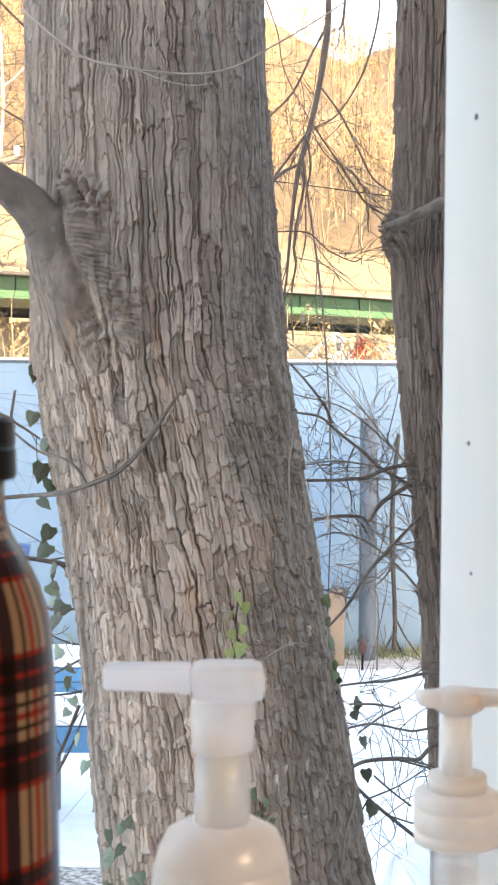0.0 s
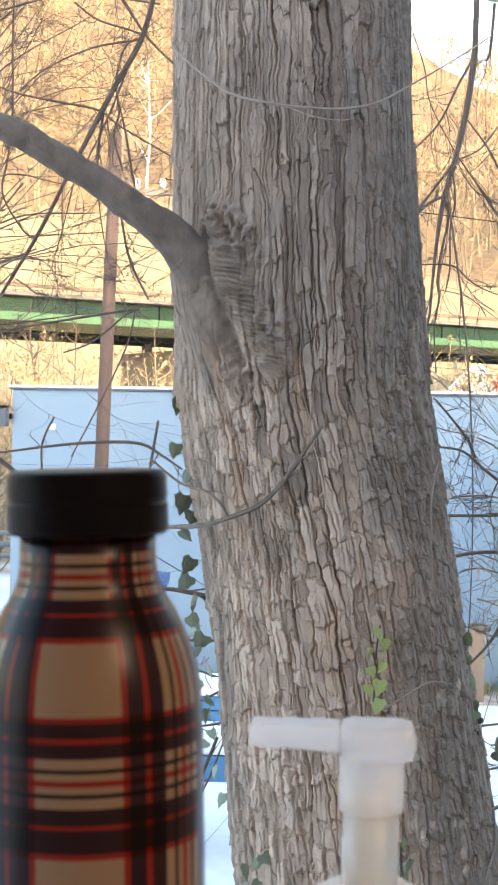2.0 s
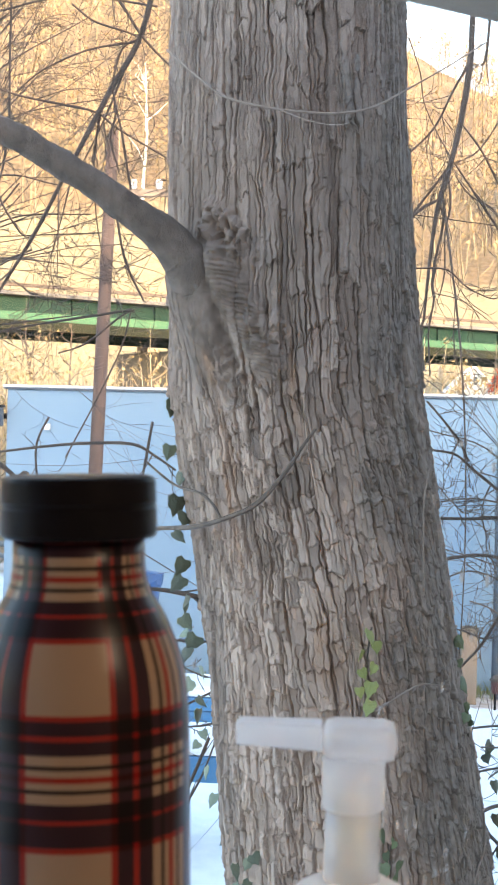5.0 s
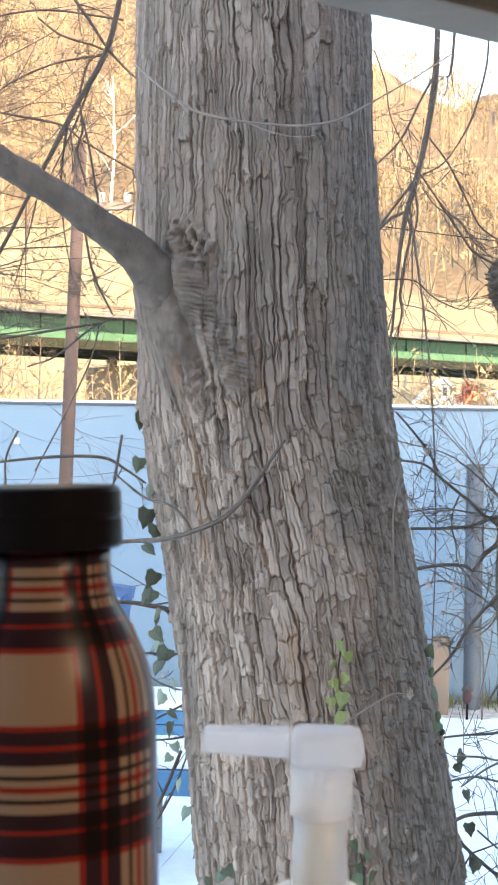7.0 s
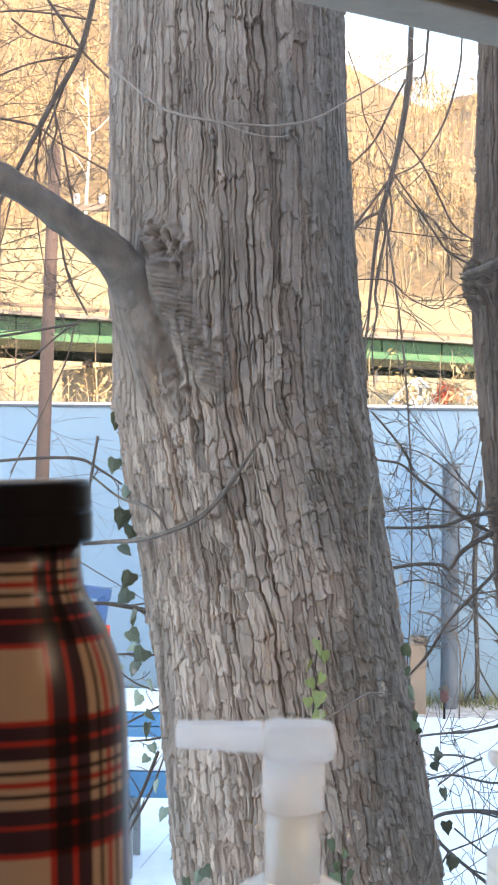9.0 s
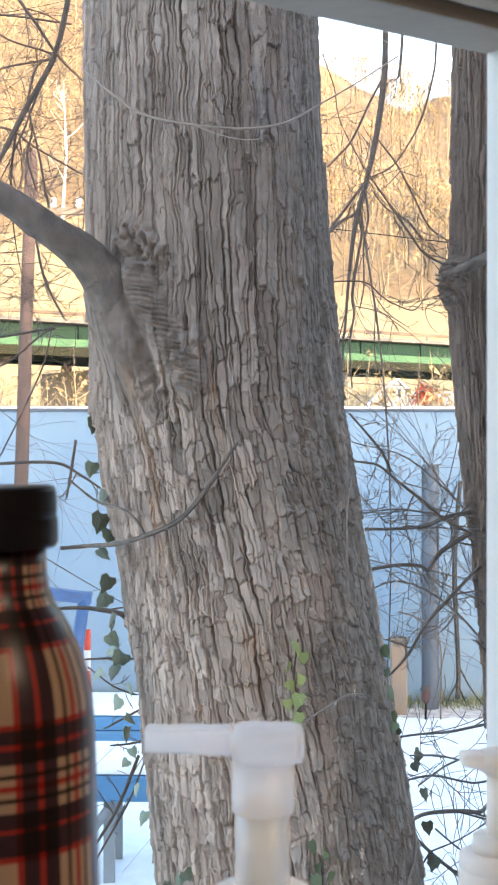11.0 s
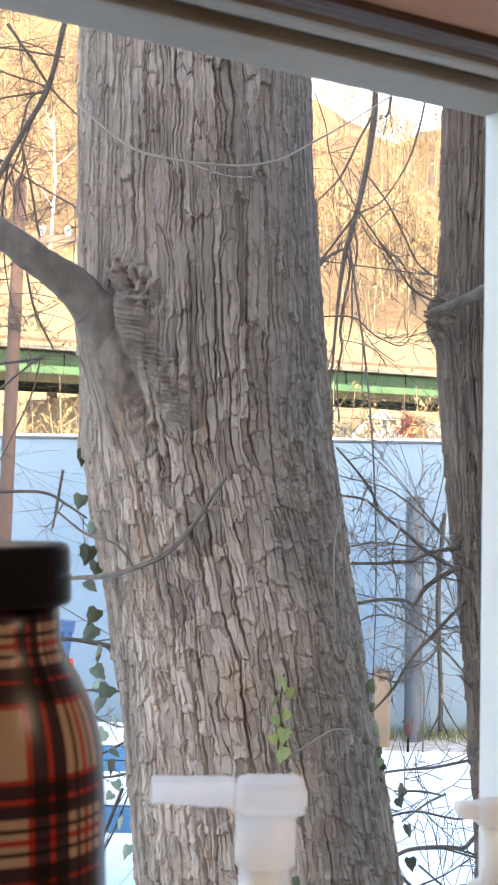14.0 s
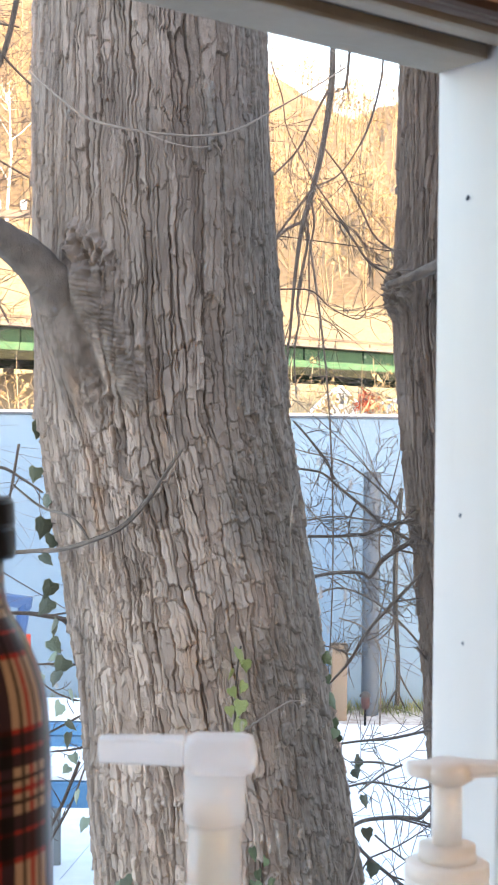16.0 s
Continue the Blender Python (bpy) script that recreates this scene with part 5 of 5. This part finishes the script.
HANGING_VINE = [
    [(0.470, 5.000, 4.206, 0.0109), (0.465, 5.000, 3.986, 0.0119), (0.436, 5.000, 3.767, 0.0109), (0.398, 5.000, 3.597, 0.0099), (0.371, 5.000, 3.497, 0.0099), (0.353, 5.000, 3.387, 0.0079), (0.339, 5.000, 3.248, 0.0059), (0.329, 5.000, 3.108, 0.0049), (0.319, 5.000, 2.890, 0.0040)],
    [(0.371, 5.000, 3.497, 0.0059), (0.386, 5.000, 3.427, 0.0049), (0.368, 5.000, 3.328, 0.0049), (0.353, 5.000, 3.208, 0.0049), (0.360, 5.000, 3.149, 0.0040), (0.345, 5.000, 3.049, 0.0030), (0.353, 5.000, 2.890, 0.0030)],
    [(0.398, 5.000, 3.587, 0.0040), (0.409, 5.000, 3.487, 0.0040), (0.393, 5.000, 3.388, 0.0030), (0.394, 5.000, 3.249, 0.0030), (0.380, 5.000, 3.169, 0.0020)],
    [(0.371, 5.000, 3.503, 0.0059), (0.316, 5.000, 3.476, 0.0059), (0.273, 5.000, 3.436, 0.0049)],
    [(0.465, 5.000, 3.986, 0.0049), (0.411, 5.000, 3.886, 0.0040), (0.348, 5.000, 3.755, 0.0040), (0.264, 5.000, 3.664, 0.0030)],
    [(0.647, 5.000, 4.149, 0.0040), (0.640, 5.000, 4.010, 0.0040), (0.600, 5.000, 3.849, 0.0040), (0.552, 5.000, 3.749, 0.0030), (0.493, 5.000, 3.668, 0.0030), (0.414, 5.000, 3.627, 0.0020)],
    [(0.531, 5.000, 4.167, 0.0059), (0.519, 5.000, 4.007, 0.0049), (0.505, 5.000, 3.967, 0.0030)],
]
HANGING_VINE[0] += [(0.325, 5.0, 1.6, 0.004), (0.36, 5.0, 0.0, 0.006)]
HANGING_VINE[0].insert(0, (0.50, 5.0, 5.6, 0.012))
branchy("hanging_vine", HANGING_VINE, M["twig"], "dark bare vine hanging in loose strands", "vine", (0.36, 5.0, 0), 21, 2, 5, 0.7, 0.5)

LEANING_SAPLING = [
    [(-0.520, 4.200, 4.044, 0.0083), (-0.567, 4.200, 3.843, 0.0083), (-0.647, 4.200, 3.693, 0.0083), (-0.695, 4.200, 3.600, 0.0083), (-0.751, 4.200, 3.491, 0.0066), (-0.791, 4.200, 3.415, 0.0058), (-0.871, 4.200, 3.254, 0.0058), (-0.994, 4.200, 3.049, 0.0041)],
    [(-0.955, 4.200, 4.030, 0.0033), (-0.958, 4.200, 3.793, 0.0033), (-0.955, 4.200, 3.607, 0.0033), (-0.968, 4.200, 3.472, 0.0033), (-0.982, 4.200, 3.371, 0.0033), (-0.924, 4.200, 3.270, 0.0033), (-0.897, 4.200, 3.245, 0.0025)],
    [(-1.239, 4.200, 3.892, 0.0033), (-1.048, 4.200, 3.903, 0.0033), (-0.860, 4.200, 3.948, 0.0033), (-0.723, 4.200, 3.958, 0.0033), (-0.519, 4.200, 3.930, 0.0033)],
    [(-1.188, 4.200, 3.674, 0.0025), (-1.097, 4.200, 3.802, 0.0033), (-0.962, 4.200, 3.911, 0.0025)],
    [(-1.217, 4.200, 3.745, 0.0025), (-1.059, 4.200, 3.708, 0.0025), (-0.937, 4.200, 3.667, 0.0033), (-0.815, 4.200, 3.642, 0.0041), (-0.695, 4.200, 3.617, 0.0041), (-0.626, 4.200, 3.567, 0.0033), (-0.454, 4.200, 3.469, 0.0033)],
    [(-0.647, 4.200, 3.693, 0.0033), (-0.636, 4.200, 3.609, 0.0033), (-0.650, 4.200, 3.542, 0.0033), (-0.622, 4.200, 3.442, 0.0033)],
    [(-0.642, 4.200, 3.659, 0.0025), (-0.617, 4.200, 3.559, 0.0033), (-0.586, 4.200, 3.392, 0.0033)],
    [(-0.567, 4.200, 3.835, 0.0041), (-0.617, 4.200, 3.810, 0.0033), (-0.640, 4.200, 3.743, 0.0033), (-0.650, 4.200, 3.684, 0.0033)],
    [(-0.774, 4.200, 3.936, 0.0033), (-0.704, 4.200, 3.885, 0.0033), (-0.601, 4.200, 3.852, 0.0033), (-0.567, 4.200, 3.835, 0.0033)],
    [(-0.937, 4.200, 3.675, 0.0025), (-0.853, 4.200, 3.743, 0.0025), (-0.718, 4.200, 3.802, 0.0033), (-0.566, 4.200, 3.827, 0.0033)],
    [(-0.626, 4.200, 3.308, 0.0033), (-0.596, 4.200, 3.175, 0.0041), (-0.538, 4.200, 3.059, 0.0033)],
    [(-1.187, 4.200, 3.110, 0.0033), (-1.136, 4.200, 3.140, 0.0033), (-1.094, 4.200, 3.191, 0.0025)],
    [(-0.692, 4.200, 4.028, 0.0058), (-0.620, 4.200, 3.927, 0.0050), (-0.550, 4.200, 3.827, 0.0041), (-0.446, 4.200, 3.727, 0.0033)],
]
leaning = branchy("sapling", LEANING_SAPLING, M["twig"], "leaning bare sapling with tangled dark twigs", "sapling", (-1.9, 4.2, 0), 22, 2, 5, 0.65, 0.5)
STEM_V, STEM_F = [], []
tube(STEM_V, STEM_F, spline([(-0.990, 4.2, 3.056, 0.0042), (-1.2, 4.2, 2.66, 0.007), (-1.45, 4.2, 2.2, 0.010), (-1.9, 4.2, -0.02, 0.016)], 6), 8)
mesh_of("stem", STEM_V, STEM_F, M["twig"], leaning)

LOW_SHRUB = [
    [(-1.246, 4.600, 2.715, 0.0100), (-1.118, 4.600, 2.599, 0.0100), (-1.011, 4.600, 2.516, 0.0073), (-0.952, 4.600, 2.448, 0.0064)],
    [(-1.211, 4.600, 2.818, 0.0036), (-1.147, 4.600, 2.876, 0.0036), (-1.098, 4.600, 2.933, 0.0036)],
    [(-1.127, 4.600, 2.585, 0.0036), (-0.920, 4.600, 2.615, 0.0045), (-0.771, 4.600, 2.630, 0.0055), (-0.622, 4.600, 2.630, 0.0055), (-0.546, 4.600, 2.592, 0.0045), (-0.480, 4.600, 2.549, 0.0036)],
    [(-1.160, 4.600, 2.969, 0.0027), (-0.991, 4.600, 3.005, 0.0036), (-0.804, 4.600, 3.038, 0.0045), (-0.634, 4.600, 3.067, 0.0045)],
    [(-0.875, 4.600, 2.921, 0.0027), (-0.783, 4.600, 2.956, 0.0036), (-0.674, 4.600, 3.043, 0.0036), (-0.628, 4.600, 3.067, 0.0036)],
    [(-0.901, 4.600, 2.712, 0.0036), (-0.931, 4.600, 2.652, 0.0036), (-0.942, 4.600, 2.596, 0.0036), (-0.935, 4.600, 2.504, 0.0036)],
    [(-0.560, 4.600, 2.705, 0.0045), (-0.575, 4.600, 2.610, 0.0045), (-0.590, 4.600, 2.517, 0.0036)],
    [(-0.638, 4.600, 3.066, 0.0027), (-0.670, 4.600, 2.937, 0.0027), (-0.757, 4.600, 2.750, 0.0027), (-0.844, 4.600, 2.581, 0.0027)],
    [(-0.425, 3.000, 2.339, 0.0029), (-0.330, 3.000, 2.346, 0.0041), (-0.270, 3.000, 2.340, 0.0053), (-0.222, 3.000, 2.330, 0.0053)],
    [(-0.326, 3.000, 2.237, 0.0018), (-0.267, 3.000, 2.240, 0.0024), (-0.207, 3.000, 2.239, 0.0024)],
    [(-0.308, 3.000, 2.222, 0.0018), (-0.253, 3.000, 2.181, 0.0018), (-0.205, 3.000, 2.164, 0.0018)],
    [(-0.289, 2.950, 1.857, 0.0029), (-0.239, 2.950, 1.941, 0.0035), (-0.196, 2.950, 2.048, 0.0035)],
    [(-0.283, 2.950, 1.834, 0.0023), (-0.216, 2.950, 1.954, 0.0023), (-0.184, 2.950, 2.037, 0.0017)],
    [(-0.268, 2.950, 2.102, 0.0017), (-0.233, 2.950, 2.121, 0.0023), (-0.193, 2.950, 2.143, 0.0023)],
    [(-0.255, 2.950, 2.068, 0.0017), (-0.209, 2.950, 2.073, 0.0023), (-0.174, 2.950, 2.084, 0.0017)],
]
LOW_SHRUB[0] += [(-0.9, 4.6, 1.6, 0.011), (-0.85, 4.6, 0.0, 0.013)]
branchy("shrub", LOW_SHRUB, M["twig"], "bare grey shrub with arching twigs beside the trunk", "shrub", (-0.85, 4.6, 0), 23, 2, 3, 0.6, 0.4)

BRAMBLES = [
    [(0.321, 2.800, 2.119, 0.0022), (0.380, 2.925, 2.100, 0.0023), (0.454, 3.050, 2.080, 0.0030), (0.532, 3.175, 2.068, 0.0031), (0.615, 3.300, 2.057, 0.0032)],
    [(0.333, 2.800, 2.034, 0.0022), (0.404, 2.925, 2.016, 0.0023), (0.479, 3.050, 1.976, 0.0024), (0.533, 3.175, 1.943, 0.0025), (0.617, 3.300, 1.929, 0.0026)],
    [(0.347, 2.800, 1.957, 0.0038), (0.394, 2.925, 1.939, 0.0040), (0.468, 3.050, 1.912, 0.0048), (0.534, 3.175, 1.877, 0.0050), (0.631, 3.300, 1.835, 0.0052)],
    [(0.350, 2.800, 1.931, 0.0038), (0.411, 2.967, 1.843, 0.0041), (0.468, 3.133, 1.764, 0.0043), (0.554, 3.300, 1.663, 0.0045)],
    [(0.348, 2.800, 2.084, 0.0016), (0.430, 3.050, 2.029, 0.0024), (0.509, 3.300, 1.965, 0.0019)],
    [(0.364, 2.800, 2.026, 0.0016), (0.442, 3.050, 2.005, 0.0024), (0.514, 3.300, 1.969, 0.0026)],
    [(0.397, 2.800, 1.941, 0.0022), (0.469, 3.050, 1.837, 0.0024), (0.540, 3.300, 1.738, 0.0026)],
]
BRAMBLES[2] += [(0.8, 3.5, 1.2, 0.006), (0.95, 3.6, 0.0, 0.007)]
branchy("bramble", BRAMBLES, M["twig"], "arching bare bramble canes over the snow", "bramble", (0.95, 3.6, 0), 24, 2, 4, 0.7, 0.6)

TRUNK_VINE = [
    [(-0.326, 2.740, 2.489, 0.0038), (-0.271, 2.740, 2.494, 0.0043), (-0.204, 2.624, 2.506, 0.0046), (-0.147, 2.564, 2.525, 0.0045), (-0.085, 2.532, 2.555, 0.0045), (-0.035, 2.516, 2.611, 0.0039), (-0.006, 2.516, 2.656, 0.0030), (0.018, 2.520, 2.691, 0.0025)],
    [(-0.311, 2.740, 2.621, 0.0022), (-0.249, 2.684, 2.581, 0.0026), (-0.192, 2.600, 2.570, 0.0025), (-0.164, 2.576, 2.551, 0.0025), (-0.147, 2.564, 2.525, 0.0025)],
]
branchy("creeper", TRUNK_VINE, M["limb"], "woody creeper stem curving across the bark", "vine", (-0.1, 2.55, 2.5), 25, 0)

PALE_VINE = [
    [(-0.276, 2.640, 3.383, 0.0021), (-0.210, 2.572, 3.317, 0.0020), (-0.156, 2.544, 3.275, 0.0025), (-0.084, 2.524, 3.253, 0.0025), (-0.015, 2.528, 3.246, 0.0025), (0.044, 2.544, 3.248, 0.0025), (0.104, 2.580, 3.267, 0.0025), (0.167, 2.664, 3.319, 0.0021)],
    [(0.165, 2.600, 3.304, 0.0020), (0.232, 2.550, 3.332, 0.0015), (0.297, 2.500, 3.363, 0.0015)],
    [(0.134, 2.524, 2.200, 0.0020), (0.169, 2.540, 2.220, 0.0020), (0.215, 2.572, 2.241, 0.0020), (0.257, 2.612, 2.233, 0.0015)],
    [(0.226, 2.656, 2.626, 0.0016), (0.215, 2.620, 2.565, 0.0015), (0.215, 2.604, 2.484, 0.0015), (0.218, 2.596, 2.403, 0.0015)],
    [(0.347, 2.720, 1.978, 0.0021), (0.347, 2.692, 1.921, 0.0021), (0.325, 2.636, 1.874, 0.0021), (0.313, 2.604, 1.793, 0.0020)],
]
branchy("creeper", PALE_VINE, M["twig_pale"], "thin pale creeper strands looped over the trunk", "vine", (-0.1, 2.55, 3.2), 26, 1, 1, 0.5, 0.3)

WALL_SAPLING = [[(2.000, 14.700, 2.333, 0.0234), (1.953, 14.700, 1.775, 0.0264), (1.942, 14.700, 1.246, 0.0293), (1.965, 14.700, 0.777, 0.0264), (1.982, 14.700, 0.367, 0.0264), (1.973, 14.700, 0.079, 0.0293)]]
branchy("sapling", WALL_SAPLING, M["dark_stem"], "thin dark sapling before the blue wall", "sapling", (1.98, 14.7, 0), 27, 2, 4, 0.7, 0.35)

FINE_SHRUB = [[(-2.3, 6.2, 0.0, 0.014), (-2.2, 6.2, 1.6, 0.011), (-1.95, 6.2, 2.7, 0.008), (-1.70, 6.2, 3.35, 0.006), (-1.40, 6.2, 3.75, 0.004)],
              [(-1.95, 6.2, 2.7, 0.006), (-1.75, 6.1, 3.1, 0.005), (-1.45, 6.0, 3.35, 0.004), (-1.2, 6.0, 3.45, 0.003)],
              [(-2.0, 6.2, 2.6, 0.006), (-1.85, 6.3, 3.4, 0.005), (-1.60, 6.3, 3.95, 0.004), (-1.35, 6.3, 4.25, 0.003)]]
branchy("shrub", FINE_SHRUB, M["twig"], "bare shrub with a haze of fine twigs", "shrub", (-2.3, 6.2, 0), 29, 3, 5, 0.6, 0.45)

# ---- haze of fine twigs ----
SIDE_SHRUB = [[(-1.7, 4.3, 0.0, 0.012), (-1.6, 4.3, 1.8, 0.010), (-1.40, 4.3, 2.75, 0.007), (-1.15, 4.3, 3.10, 0.005), (-0.90, 4.3, 3.22, 0.003)],
              [(-1.45, 4.3, 2.6, 0.005), (-1.2, 4.35, 2.95, 0.004), (-0.98, 4.4, 3.0, 0.003), (-0.78, 4.4, 3.03, 0.002)],
              [(-1.40, 4.3, 2.8, 0.005), (-1.25, 4.25, 3.25, 0.004), (-1.0, 4.2, 3.42, 0.003), (-0.80, 4.2, 3.40, 0.002)],
              [(-1.40, 4.3, 2.75, 0.005), (-1.2, 4.3, 3.15, 0.004), (-0.98, 4.3, 3.31, 0.003), (-0.72, 4.3, 3.33, 0.002)]]
branchy("shrub", SIDE_SHRUB, M["twig"], "bare shrub with fine level twigs beside the limb", "shrub", (-1.7, 4.3, 0), 31, 3, 5, 0.6, 0.42)

YARD_SHRUB = [[(1.0, 4.6, 0.0, 0.010), (0.95, 4.6, 1.6, 0.008), (0.80, 4.6, 2.30, 0.006), (0.55, 4.6, 2.62, 0.003), (0.33, 4.6, 2.70, 0.002)],
              [(0.92, 4.6, 1.9, 0.005), (0.72, 4.6, 2.38, 0.004), (0.52, 4.6, 2.48, 0.003), (0.30, 4.6, 2.46, 0.002)],
              [(0.93, 4.6, 1.8, 0.005), (0.70, 4.6, 2.12, 0.004), (0.50, 4.6, 2.25, 0.003), (0.34, 4.6, 2.20, 0.002)]]
branchy("shrub", YARD_SHRUB, M["twig"], "bare shrub with thin twigs before the blue wall", "shrub", (1.0, 4.6, 0), 33, 3, 7, 0.6, 0.45)

# ---- dense bare brush at the yard's edge ----
EDGE_SHRUB = [[(-2.1, 4.4, 0.0, 0.012), (-1.9, 4.4, 2.2, 0.010), (-1.55, 4.4, 3.0, 0.007), (-1.2, 4.4, 3.22, 0.004), (-0.88, 4.4, 3.36, 0.002)],
              [(-1.6, 4.4, 2.95, 0.005), (-1.3, 4.45, 3.12, 0.004), (-1.05, 4.4, 3.20, 0.003), (-0.82, 4.4, 3.19, 0.002)],
              [(-1.5, 4.4, 3.05, 0.005), (-1.3, 4.4, 3.32, 0.004), (-1.1, 4.4, 3.46, 0.003), (-0.92, 4.4, 3.55, 0.002)],
              [(-1.55, 4.4, 3.0, 0.005), (-1.32, 4.4, 3.42, 0.004), (-1.15, 4.4, 3.75, 0.003), (-0.98, 4.4, 3.98, 0.002)]]
branchy("shrub", EDGE_SHRUB, M["twig"], "bare shrub with a dense spray of dark fine twigs", "shrub", (-2.1, 4.4, 0), 35, 3, 8, 0.5, 0.4)
HIGH_SHRUB = [[(-2.4, 5.4, 0.0, 0.014), (-2.2, 5.4, 2.4, 0.011), (-1.75, 5.4, 3.5, 0.007), (-1.35, 5.4, 4.0, 0.004), (-0.95, 5.4, 4.25, 0.002)],
              [(-1.9, 5.4, 3.3, 0.005), (-1.5, 5.4, 3.75, 0.004), (-1.2, 5.4, 3.88, 0.003), (-0.8, 5.4, 3.95, 0.002)],
              [(-1.8, 5.4, 3.4, 0.005), (-1.55, 5.4, 3.95, 0.004), (-1.35, 5.4, 4.25, 0.003), (-1.05, 5.4, 4.45, 0.002)]]
branchy("shrub", HIGH_SHRUB, M["twig"], "tall bare shrub of tangled twigs before the hillside", "shrub", (-2.4, 5.4, 0), 36, 3, 7, 0.55, 0.42)
